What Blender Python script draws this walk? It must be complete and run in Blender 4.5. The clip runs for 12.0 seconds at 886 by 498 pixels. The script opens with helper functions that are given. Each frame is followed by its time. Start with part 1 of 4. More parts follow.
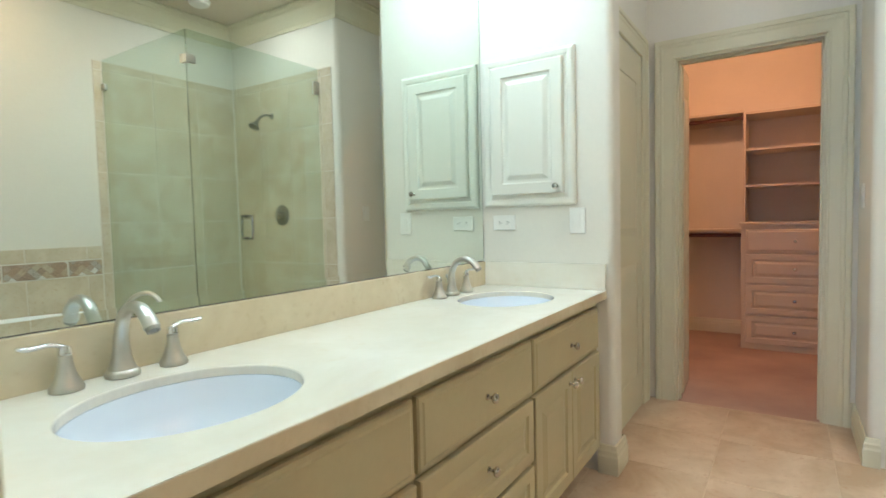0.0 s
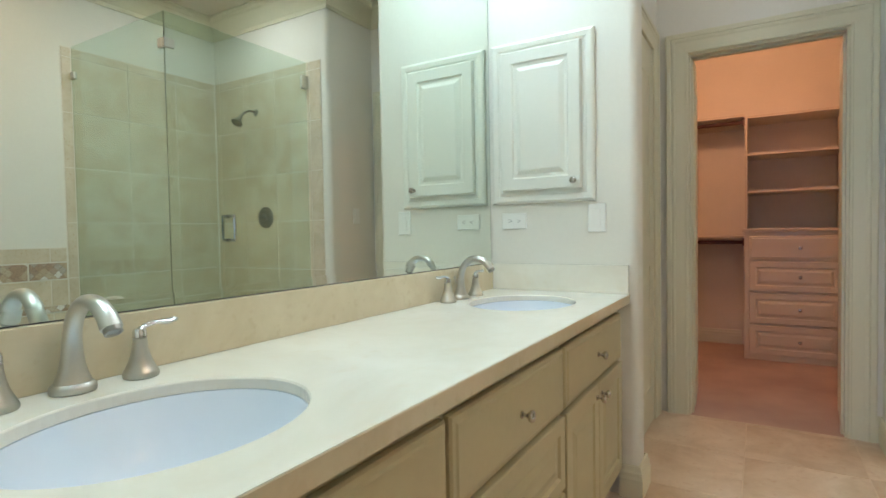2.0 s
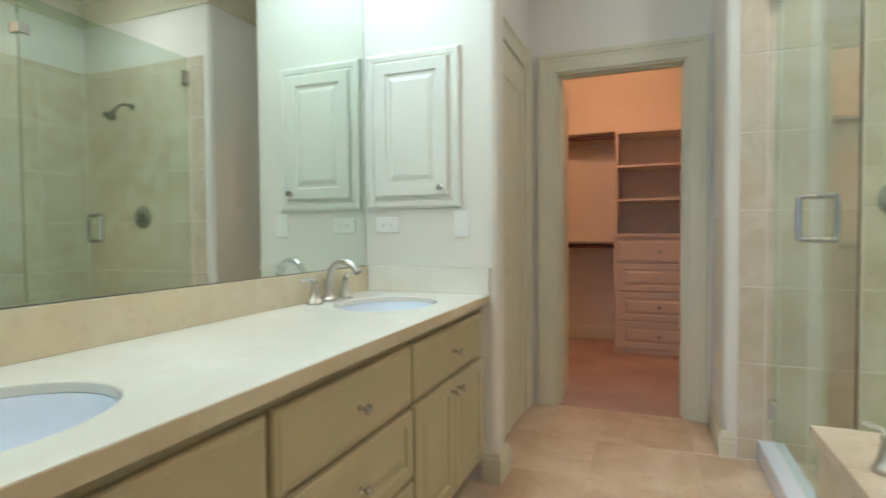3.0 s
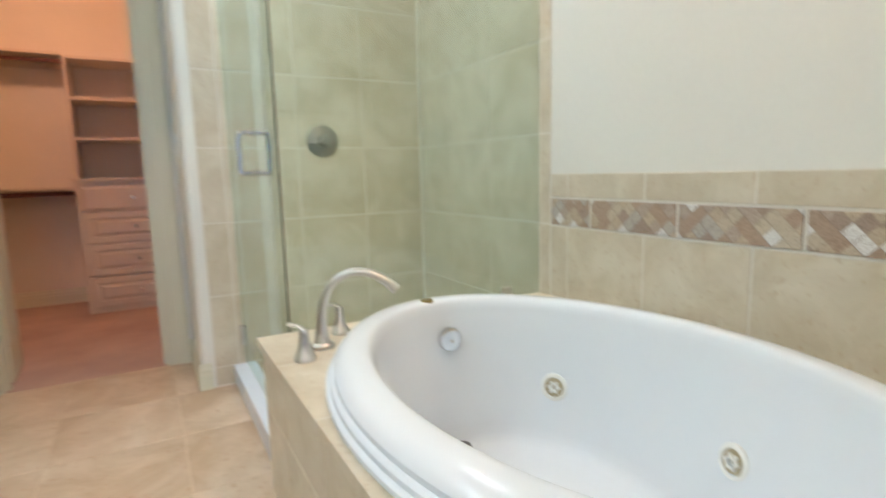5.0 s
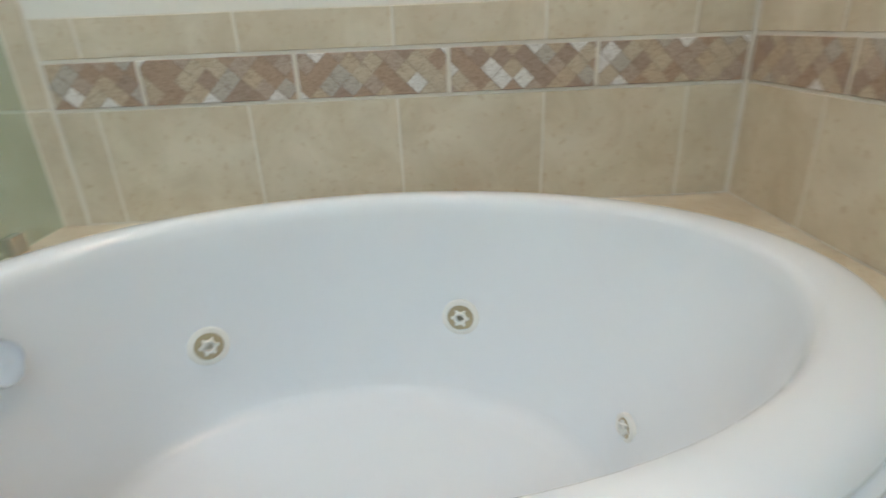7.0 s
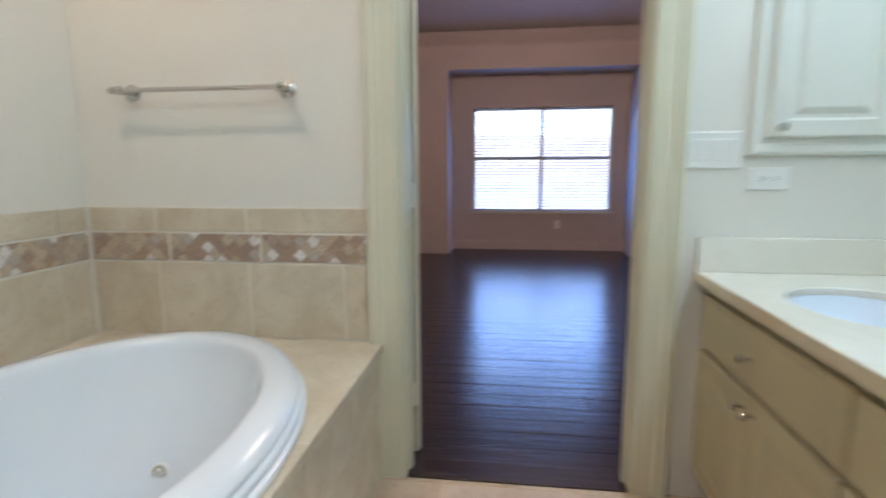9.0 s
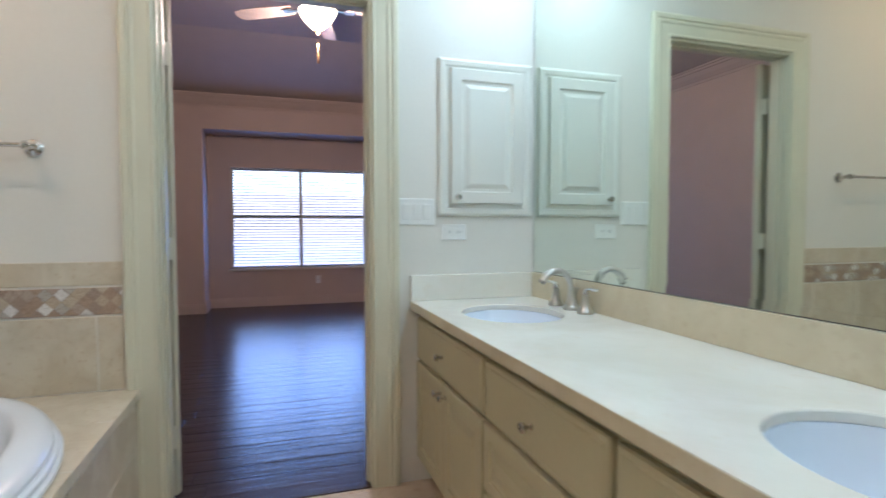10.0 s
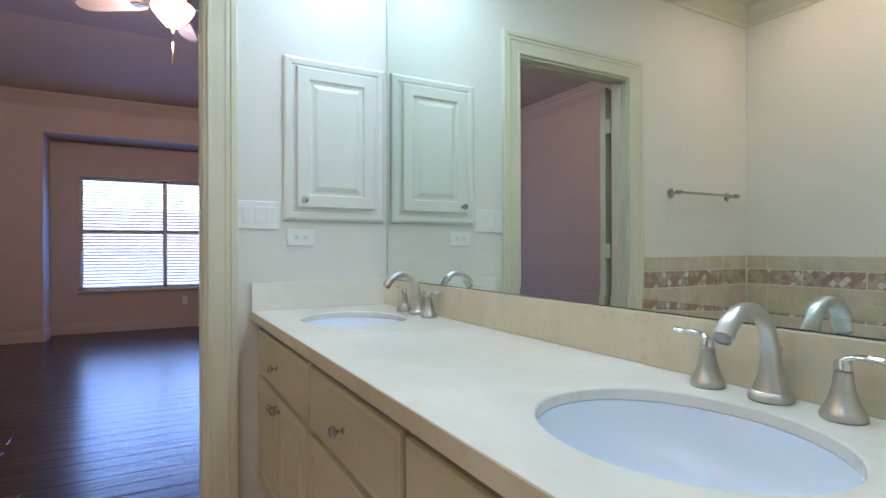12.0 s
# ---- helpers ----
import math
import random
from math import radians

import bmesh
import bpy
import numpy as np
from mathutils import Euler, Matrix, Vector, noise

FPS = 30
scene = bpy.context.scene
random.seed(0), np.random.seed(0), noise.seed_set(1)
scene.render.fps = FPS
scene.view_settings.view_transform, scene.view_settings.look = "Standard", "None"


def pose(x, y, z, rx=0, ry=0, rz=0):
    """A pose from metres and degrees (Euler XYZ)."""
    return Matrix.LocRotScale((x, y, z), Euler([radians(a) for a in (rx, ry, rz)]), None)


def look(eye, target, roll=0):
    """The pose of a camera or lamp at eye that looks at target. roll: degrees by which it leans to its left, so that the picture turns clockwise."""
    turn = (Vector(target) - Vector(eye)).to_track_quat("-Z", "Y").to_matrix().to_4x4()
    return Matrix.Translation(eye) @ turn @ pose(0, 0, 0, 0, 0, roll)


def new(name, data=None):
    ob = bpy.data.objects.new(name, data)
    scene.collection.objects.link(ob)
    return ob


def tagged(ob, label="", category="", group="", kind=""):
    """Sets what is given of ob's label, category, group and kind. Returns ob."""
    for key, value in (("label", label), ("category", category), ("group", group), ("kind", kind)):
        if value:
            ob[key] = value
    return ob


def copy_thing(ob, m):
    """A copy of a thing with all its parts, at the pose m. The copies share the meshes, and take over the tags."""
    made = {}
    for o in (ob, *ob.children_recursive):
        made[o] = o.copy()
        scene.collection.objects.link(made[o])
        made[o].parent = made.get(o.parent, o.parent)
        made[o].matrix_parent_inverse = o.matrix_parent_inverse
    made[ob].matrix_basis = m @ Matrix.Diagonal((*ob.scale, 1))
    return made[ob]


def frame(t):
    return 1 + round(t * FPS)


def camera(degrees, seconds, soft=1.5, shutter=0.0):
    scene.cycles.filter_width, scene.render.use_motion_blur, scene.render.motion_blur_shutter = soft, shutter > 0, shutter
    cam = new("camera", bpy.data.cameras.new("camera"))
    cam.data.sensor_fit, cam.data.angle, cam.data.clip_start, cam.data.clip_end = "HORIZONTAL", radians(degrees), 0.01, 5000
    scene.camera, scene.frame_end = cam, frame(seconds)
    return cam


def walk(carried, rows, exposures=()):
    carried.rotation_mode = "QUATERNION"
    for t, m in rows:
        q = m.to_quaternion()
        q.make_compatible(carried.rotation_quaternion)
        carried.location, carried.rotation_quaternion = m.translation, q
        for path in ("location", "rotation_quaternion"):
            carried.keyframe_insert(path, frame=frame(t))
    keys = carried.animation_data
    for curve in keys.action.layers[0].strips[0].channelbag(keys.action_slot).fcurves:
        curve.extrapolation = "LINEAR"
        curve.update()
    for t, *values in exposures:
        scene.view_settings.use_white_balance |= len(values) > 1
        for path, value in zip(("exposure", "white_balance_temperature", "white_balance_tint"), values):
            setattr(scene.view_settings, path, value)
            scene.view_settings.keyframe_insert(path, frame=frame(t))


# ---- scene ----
cam = camera(80.0, 12.0, shutter=0.5)
PATH = [
    (0, (-0.126, -1.247, 1.12), (1.546, -0.156, 1.013), -1.4),
    (0.5, (-0.042, -1.146, 1.065), (1.673, -0.122, 0.967), -1.5),
    (1, (-0.014, -1.046, 1.057), (1.704, -0.025, 0.97), -1.3),
    (1.5, (-0.005, -1.008, 1.056), (1.711, 0.018, 0.981), -1.1),
    (2, (0.002, -1.037, 1.059), (1.716, -0.008, 0.996), -1.0),
    (2.5, (0.003, -1.134, 1.064), (1.757, -0.175, 1.006), -0.8),
    (2.7, (0.003, -1.181, 1.067), (1.799, -0.303, 1.01), -0.8),
    (4.3, (-0.038, -1.311, 1.057), (1.931, -1.646, 0.961), 0.1),
    (4.5, (-0.018, -1.335, 1.053), (1.895, -1.906, 0.937), -0.9),
    (5, (0.052, -1.387, 1.017), (1.781, -2.351, 0.733), -1.44),
    (5.5, (0.219, -1.441, 0.973), (1.632, -2.776, 0.507), -1.57),
    (6, (0.453, -1.42, 0.973), (1.414, -3.05, 0.327), -1.3),
    (6.5, (0.621, -1.441, 0.962), (1.083, -3.235, 0.208), -1.9),
    (6.7, (0.691, -1.473, 0.949), (0.971, -3.296, 0.175), -2.2),
    (8.3, (1.418, -1.327, 1.095), (-0.241, -2.297, 0.541), -0.4),
    (8.5, (1.519, -1.299, 1.115), (-0.263, -2.078, 0.65), -0.3),
    (9, (1.796, -1.205, 1.14), (-0.165, -1.455, 0.839), -0.2),
    (9.5, (2.057, -1.146, 1.138), (0.077, -0.91, 0.983), 0.0),
    (10, (2.234, -1.164, 1.129), (0.331, -0.555, 1.045), -0.1),
    (10.5, (2.33, -1.162, 1.109), (0.509, -0.337, 1.061), -0.3),
    (11, (2.319, -1.094, 1.088), (0.543, -0.174, 1.067), -0.3),
    (11.5, (2.287, -1.024, 1.072), (0.523, -0.081, 1.064), -0.2),
    (12, (2.255, -0.958, 1.057), (0.505, 0.012, 1.055), -0.1),
]
EXPOSURES = [(0, 0.24, 6250, 8), (0.5, 0.1, 6250, 8), (1.5, 0.05, 6250, 8), (2.5, 0.02, 6200, 9), (4.5, 0.08, 6300, 11), (5, 0.33, 6050, 12), (5.5, 0.1, 6050, 12), (6.5, 0.0, 6000, 11), (9, 0.0, 5700, 12), (9.5, -0.15, 5650, 13), (11, -0.18, 5650, 16), (12, -0.2, 5650, 16)]
walk(cam, [(t, look(eye, target, roll)) for t, eye, target, roll in PATH], EXPOSURES)

# ---- world, exposure, large lights ----
scene.view_settings.exposure = 0.0
world = bpy.data.worlds.new("world")
scene.world = world
world.use_nodes = True
wn = world.node_tree
sky = wn.nodes.new("ShaderNodeTexSky")
sky.sky_type = "NISHITA"
sky.sun_disc = False
sky.sun_elevation, sky.sun_rotation = radians(46), radians(64)
wn.links.new(sky.outputs[0], wn.nodes["Background"].inputs[0])
wn.nodes["Background"].inputs[1].default_value = 0.15
sun = new("sun", bpy.data.lights.new("sun", "SUN"))
sun.data.energy, sun.data.angle, sun.data.color = 5.0, radians(0.5), (1, 0.95, 0.88)
sun.matrix_world = look((0, 0, 9), (-7.7, -3.8, 0))


def lamp(name, kind, where, energy, color, size=0.1, target=None, size_y=None):
    ob = new(name, bpy.data.lights.new(name, kind))
    ob.data.energy, ob.data.color = energy, color
    if kind == "AREA":
        ob.data.shape = "RECTANGLE" if size_y else "DISK"
        ob.data.size = size
        if size_y:
            ob.data.size_y = size_y
        ob.matrix_world = look(where, target or (where[0], where[1] + 0.001, where[2] - 1))
    else:
        ob.data.shadow_soft_size = size
        ob.location = where
    return ob


COOL, NEUTRAL, WARM = (0.735, 0.93, 1.0), (0.92, 0.93, 0.96), (1.0, 0.50, 0.29)
lamp("vanity_lamp_west", "AREA", (0.48, -0.19, 2.50), 10.0, COOL, 0.62, (0.48, -0.5, 1.2), 0.12)
lamp("vanity_lamp_east", "AREA", (1.68, -0.16, 2.52), 10.0, COOL, 0.62, (1.68, -0.5, 1.2), 0.12)
lamp("can_tub", "AREA", (0.78, -2.35, 2.77), 9.5, (1.0, 0.68, 0.45), 0.16)
# three unseen fill lamps added at the ceiling to brighten room, shower and passage
lamp("can_middle", "AREA", (1.3, -1.3, 2.77), 3.2, NEUTRAL, 0.16)
lamp("can_shower", "AREA", (2.25, -2.0, 2.77), 6.8, NEUTRAL, 0.16)
lamp("can_alcove", "AREA", (2.7, -1.05, 2.77), 1.1, NEUTRAL, 0.16)
lamp("closet_lamp", "POINT", (4.2, -0.9, 2.5), 24, WARM, 0.12)
lamp("fan_lamp", "POINT", (-2.1, -0.81, 2.58), 74, (1.0, 0.72, 0.58), 0.08)
lamp("window_sky", "AREA", (-5.685, -0.785, 1.25), 30, (0.08, 0.32, 1.0), 1.85, (0, -0.785, 0.5), 1.38).data.spread = radians(180)


# ---- materials ----
def mat(name, color, rough=0.5, metal=0.0, vary=0.06, scale=4.0, fine=60.0, bump=0.0, bump_scale=80.0, per_object=0.0, ior=None):
    m = bpy.data.materials.new(name)
    m.use_nodes = True
    nt = m.node_tree
    b = nt.nodes["Principled BSDF"]
    b.inputs["Roughness"].default_value = rough
    b.inputs["Metallic"].default_value = metal
    if ior:
        b.inputs["IOR"].default_value = ior
    tc = nt.nodes.new("ShaderNodeTexCoord")
    geo = nt.nodes.new("ShaderNodeNewGeometry")
    n1 = nt.nodes.new("ShaderNodeTexNoise")
    n1.inputs["Scale"].default_value = scale
    n1.inputs["Detail"].default_value = 5
    n2 = nt.nodes.new("ShaderNodeTexNoise")
    n2.inputs["Scale"].default_value = fine
    n2.inputs["Detail"].default_value = 3
    nt.links.new(geo.outputs["Position"], n1.inputs["Vector"])
    nt.links.new(geo.outputs["Position"], n2.inputs["Vector"])
    add = nt.nodes.new("ShaderNodeMath")
    add.operation = "MULTIPLY_ADD"
    add.inputs[1].default_value = 0.4
    nt.links.new(n2.outputs[0], add.inputs[0])
    nt.links.new(n1.outputs[0], add.inputs[2])
    last = add
    if per_object:
        info = nt.nodes.new("ShaderNodeObjectInfo")
        more = nt.nodes.new("ShaderNodeMath")
        more.operation = "MULTIPLY_ADD"
        more.inputs[1].default_value = per_object
        nt.links.new(info.outputs["Random"], more.inputs[0])
        nt.links.new(add.outputs[0], more.inputs[2])
        last = more
    ramp = nt.nodes.new("ShaderNodeMapRange")
    ramp.inputs["From Min"].default_value = 0.45
    ramp.inputs["From Max"].default_value = 0.95 + per_object
    ramp.inputs["To Min"].default_value = 1 - vary
    ramp.inputs["To Max"].default_value = 1 + vary
    nt.links.new(last.outputs[0], ramp.inputs["Value"])
    mix = nt.nodes.new("ShaderNodeVectorMath")
    mix.operation = "SCALE"
    mix.inputs[0].default_value = color
    nt.links.new(ramp.outputs[0], mix.inputs["Scale"])
    nt.links.new(mix.outputs[0], b.inputs["Base Color"])
    if bump:
        n3 = nt.nodes.new("ShaderNodeTexNoise")
        n3.inputs["Scale"].default_value = bump_scale
        n3.inputs["Detail"].default_value = 4
        nt.links.new(geo.outputs["Position"], n3.inputs["Vector"])
        bp = nt.nodes.new("ShaderNodeBump")
        bp.inputs["Strength"].default_value = bump
        bp.inputs["Distance"].default_value = 0.004
        nt.links.new(n3.outputs[0], bp.inputs["Height"])
        nt.links.new(bp.outputs[0], b.inputs["Normal"])
    return m


def stone(name, c1, c2, c3, rough, scale=3.0, per_object=1.5, bump=0.15, ior=1.5):
    """Mottled stone or ceramic: clouds of two tones with darker specks and a shift from piece to piece."""
    m = bpy.data.materials.new(name)
    m.use_nodes = True
    nt = m.node_tree
    b = nt.nodes["Principled BSDF"]
    b.inputs["Roughness"].default_value = rough
    b.inputs["IOR"].default_value = ior
    geo = nt.nodes.new("ShaderNodeNewGeometry")
    info = nt.nodes.new("ShaderNodeObjectInfo")
    off = nt.nodes.new("ShaderNodeVectorMath")
    off.operation = "ADD"
    sc = nt.nodes.new("ShaderNodeMath")
    sc.operation = "MULTIPLY"
    sc.inputs[1].default_value = 7 * per_object
    nt.links.new(info.outputs["Random"], sc.inputs[0])
    nt.links.new(geo.outputs["Position"], off.inputs[0])
    nt.links.new(sc.outputs[0], off.inputs[1])
    n1 = nt.nodes.new("ShaderNodeTexNoise")
    n1.inputs["Scale"].default_value = scale
    n1.inputs["Detail"].default_value = 8
    n1.inputs["Roughness"].default_value = 0.62
    n1.inputs["Distortion"].default_value = 0.5
    n2 = nt.nodes.new("ShaderNodeTexNoise")
    n2.inputs["Scale"].default_value = scale * 9
    n2.inputs["Detail"].default_value = 6
    for n in (n1, n2):
        nt.links.new(off.outputs[0], n.inputs["Vector"])
    r1 = nt.nodes.new("ShaderNodeValToRGB")
    r1.color_ramp.elements[0].position, r1.color_ramp.elements[0].color = 0.36, (*c1, 1)
    r1.color_ramp.elements[1].position, r1.color_ramp.elements[1].color = 0.64, (*c2, 1)
    nt.links.new(n1.outputs[0], r1.inputs[0])
    r2 = nt.nodes.new("ShaderNodeValToRGB")
    r2.color_ramp.elements[0].position, r2.color_ramp.elements[0].color = 0.58, (0, 0, 0, 1)
    r2.color_ramp.elements[1].position, r2.color_ramp.elements[1].color = 0.72, (0.6, 0.6, 0.6, 1)
    nt.links.new(n2.outputs[0], r2.inputs[0])
    mx = nt.nodes.new("ShaderNodeMix")
    mx.data_type = "RGBA"
    nt.links.new(r2.outputs[0], mx.inputs[0])
    nt.links.new(r1.outputs[0], mx.inputs[6])
    mx.inputs[7].default_value = (*c3, 1)
    nt.links.new(mx.outputs[2], b.inputs["Base Color"])
    bp = nt.nodes.new("ShaderNodeBump")
    bp.inputs["Strength"].default_value = bump
    bp.inputs["Distance"].default_value = 0.002
    nt.links.new(n2.outputs[0], bp.inputs["Height"])
    nt.links.new(bp.outputs[0], b.inputs["Normal"])
    return m


def deco_material():
    """Printed ceramic border: a diagonal patchwork of squares in tan, brown, grey and white with thin dark joints and a scrolled relief."""
    m = bpy.data.materials.new("mosaic_border")
    m.use_nodes = True
    nt = m.node_tree
    add, link = nt.nodes.new, nt.links.new
    b = nt.nodes["Principled BSDF"]
    b.inputs["Roughness"].default_value = 0.38
    tc, info = add("ShaderNodeTexCoord"), add("ShaderNodeObjectInfo")
    mp = add("ShaderNodeMapping")
    mp.inputs["Rotation"].default_value = (0, radians(45), 0)
    mp.inputs["Scale"].default_value = (27.5, 0.0, 27.5)
    link(tc.outputs["Object"], mp.inputs[0])
    fl, fr = add("ShaderNodeVectorMath"), add("ShaderNodeVectorMath")
    fl.operation, fr.operation = "FLOOR", "FRACTION"
    link(mp.outputs[0], fl.inputs[0])
    link(mp.outputs[0], fr.inputs[0])
    shift, moved_on = add("ShaderNodeMath"), add("ShaderNodeVectorMath")
    shift.operation, moved_on.operation = "MULTIPLY", "ADD"
    shift.inputs[1].default_value = 61.0
    link(info.outputs["Random"], shift.inputs[0])
    link(fl.outputs[0], moved_on.inputs[0])
    link(shift.outputs[0], moved_on.inputs[1])
    wh = add("ShaderNodeTexWhiteNoise")
    wh.noise_dimensions = "3D"
    link(moved_on.outputs[0], wh.inputs["Vector"])
    r = add("ShaderNodeValToRGB")
    r.color_ramp.interpolation = "CONSTANT"
    tones = [(0.0, (0.40, 0.29, 0.21)), (0.18, (0.50, 0.40, 0.29)), (0.38, (0.36, 0.27, 0.21)), (0.52, (0.53, 0.45, 0.34)), (0.66, (0.44, 0.35, 0.28)), (0.79, (0.46, 0.42, 0.37)), (0.90, (0.74, 0.73, 0.71))]
    e = r.color_ramp.elements
    e[0].color = (*tones[0][1], 1)
    e[1].position, e[1].color = tones[1][0], (*tones[1][1], 1)
    for p, c in tones[2:]:
        x = e.new(p)
        x.color = (*c, 1)
    link(wh.outputs["Value"], r.inputs[0])
    n = add("ShaderNodeTexNoise")
    n.inputs["Scale"].default_value = 75
    n.inputs["Detail"].default_value = 6
    n.inputs["Distortion"].default_value = 3.2
    link(tc.outputs["Object"], n.inputs["Vector"])
    r2 = add("ShaderNodeValToRGB")
    r2.color_ramp.elements[0].position, r2.color_ramp.elements[0].color = 0.36, (0.50, 0.42, 0.36, 1)
    r2.color_ramp.elements[1].position, r2.color_ramp.elements[1].color = 0.54, (1.08, 1.07, 1.05, 1)
    link(n.outputs[0], r2.inputs[0])
    mx = add("ShaderNodeMix")
    mx.data_type, mx.blend_type = "RGBA", "MULTIPLY"
    mx.inputs[0].default_value = 0.6
    link(r.outputs[0], mx.inputs[6])
    link(r2.outputs[0], mx.inputs[7])
    sx = add("ShaderNodeSeparateXYZ")
    link(fr.outputs[0], sx.inputs[0])
    near, both = [], add("ShaderNodeMath")
    for axis, limit in (("X", 0.055), ("Z", 0.03)):
        lt = add("ShaderNodeMath")
        lt.operation = "LESS_THAN"
        lt.inputs[1].default_value = limit
        link(sx.outputs[axis], lt.inputs[0])
        near.append(lt)
    both.operation = "MAXIMUM"
    link(near[0].outputs[0], both.inputs[0])
    link(near[1].outputs[0], both.inputs[1])
    patchy = add("ShaderNodeMath")
    patchy.operation = "MULTIPLY"
    link(both.outputs[0], patchy.inputs[0])
    link(wh.outputs["Value"], patchy.inputs[1])
    joint = add("ShaderNodeMix")
    joint.data_type = "RGBA"
    joint.inputs[7].default_value = (0.20, 0.13, 0.09, 1)
    link(patchy.outputs[0], joint.inputs[0])
    link(mx.outputs[2], joint.inputs[6])
    link(joint.outputs[2], b.inputs["Base Color"])
    bp = add("ShaderNodeBump")
    bp.inputs["Strength"].default_value = 0.5
    bp.inputs["Distance"].default_value = 0.003
    link(n.outputs[0], bp.inputs["Height"])
    link(bp.outputs[0], b.inputs["Normal"])
    return m


def wood_material(name, c1, c2, rough, along="Y", spec=0.5, bump=0.4):
    m = bpy.data.materials.new(name)
    m.use_nodes = True
    nt = m.node_tree
    b = nt.nodes["Principled BSDF"]
    b.inputs["Roughness"].default_value = rough
    b.inputs["Specular IOR Level"].default_value = spec
    geo = nt.nodes.new("ShaderNodeNewGeometry")
    info = nt.nodes.new("ShaderNodeObjectInfo")
    mp = nt.nodes.new("ShaderNodeMapping")
    mp.inputs["Scale"].default_value = (22, 1.6, 22) if along == "Y" else (1.6, 22, 22)
    nt.links.new(geo.outputs["Position"], mp.inputs[0])
    add = nt.nodes.new("ShaderNodeVectorMath")
    add.operation = "ADD"
    k = nt.nodes.new("ShaderNodeMath")
    k.operation = "MULTIPLY"
    k.inputs[1].default_value = 37
    nt.links.new(info.outputs["Random"], k.inputs[0])
    nt.links.new(mp.outputs[0], add.inputs[0])
    nt.links.new(k.outputs[0], add.inputs[1])
    n = nt.nodes.new("ShaderNodeTexNoise")
    n.inputs["Scale"].default_value = 1.0
    n.inputs["Detail"].default_value = 6
    nt.links.new(add.outputs[0], n.inputs["Vector"])
    mr = nt.nodes.new("ShaderNodeMath")
    mr.operation = "MULTIPLY_ADD"
    mr.inputs[1].default_value = 0.35
    nt.links.new(info.outputs["Random"], mr.inputs[0])
    nt.links.new(n.outputs[0], mr.inputs[2])
    r = nt.nodes.new("ShaderNodeValToRGB")
    r.color_ramp.elements[0].position, r.color_ramp.elements[0].color = 0.4, (*c1, 1)
    r.color_ramp.elements[1].position, r.color_ramp.elements[1].color = 1.0, (*c2, 1)
    nt.links.new(mr.outputs[0], r.inputs[0])
    nt.links.new(r.outputs[0], b.inputs["Base Color"])
    bp = nt.nodes.new("ShaderNodeBump")
    bp.inputs["Strength"].default_value = bump
    bp.inputs["Distance"].default_value = 0.003
    nt.links.new(n.outputs[0], bp.inputs["Height"])
    nt.links.new(bp.outputs[0], b.inputs["Normal"])
    return m


def glass_material(name, color, rough=0.0):
    m = bpy.data.materials.new(name)
    m.use_nodes = True
    nt = m.node_tree
    nt.nodes.remove(nt.nodes["Principled BSDF"])
    g = nt.nodes.new("ShaderNodeBsdfGlass")
    g.inputs["Color"].default_value = (*color, 1)
    g.inputs["Roughness"].default_value = rough
    g.inputs["IOR"].default_value = 1.5
    nt.links.new(g.outputs[0], nt.nodes["Material Output"].inputs[0])
    return m


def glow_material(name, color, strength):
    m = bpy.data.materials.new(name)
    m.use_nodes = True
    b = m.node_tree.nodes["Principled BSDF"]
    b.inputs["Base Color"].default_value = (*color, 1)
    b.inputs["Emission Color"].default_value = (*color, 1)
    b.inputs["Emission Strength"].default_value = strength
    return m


M = {}
M["wall"] = mat("ivory_wall_paint", (0.76, 0.74, 0.67), 0.6, vary=0.03, scale=1.2, bump=0.06, bump_scale=160)
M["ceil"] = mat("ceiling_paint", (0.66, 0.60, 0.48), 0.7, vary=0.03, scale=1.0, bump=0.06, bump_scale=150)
M["trim"] = mat("cream_trim_paint", (0.68, 0.655, 0.50), 0.38, vary=0.03, scale=3)
M["medicine"] = mat("pale_cabinet_paint", (0.74, 0.74, 0.67), 0.38, vary=0.02, scale=3)
M["vanity"] = mat("cream_cabinet_paint", (0.49, 0.43, 0.265), 0.36, vary=0.05, scale=3, bump=0.05)
# dark cabinet tone that paints the shade of the toe recess
M["vanity_shade"] = mat("dark_cabinet_gap", (0.20, 0.15, 0.08), 0.6)
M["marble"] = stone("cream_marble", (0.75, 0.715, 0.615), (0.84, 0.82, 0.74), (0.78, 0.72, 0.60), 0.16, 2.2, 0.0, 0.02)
# darker marble for the backsplash, also the shaded tone of the counter's front edge
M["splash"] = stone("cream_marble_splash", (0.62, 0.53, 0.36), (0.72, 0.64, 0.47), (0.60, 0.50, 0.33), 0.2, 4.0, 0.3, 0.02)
M["tile"] = stone("beige_ceramic", (0.55, 0.47, 0.34), (0.67, 0.60, 0.47), (0.50, 0.38, 0.24), 0.33, 6.0, 1.5, 0.12)
M["floor_tile"] = stone("beige_floor_ceramic", (0.50, 0.36, 0.23), (0.68, 0.55, 0.41), (0.50, 0.32, 0.19), 0.3, 3.5, 1.5, 0.1)
M["grout"] = mat("pale_grout", (0.72, 0.68, 0.60), 0.8, vary=0.08, scale=8)
M["shower_grout"] = mat("beige_shower_grout", (0.74, 0.69, 0.60), 0.8, vary=0.08, scale=8)
M["floor_grout"] = mat("floor_grout", (0.66, 0.54, 0.40), 0.8, vary=0.08, scale=8)
M["deco"] = deco_material()
M["nickel"] = mat("brushed_nickel", (0.60, 0.585, 0.54), 0.36, 1.0, vary=0.05, scale=30, fine=300)
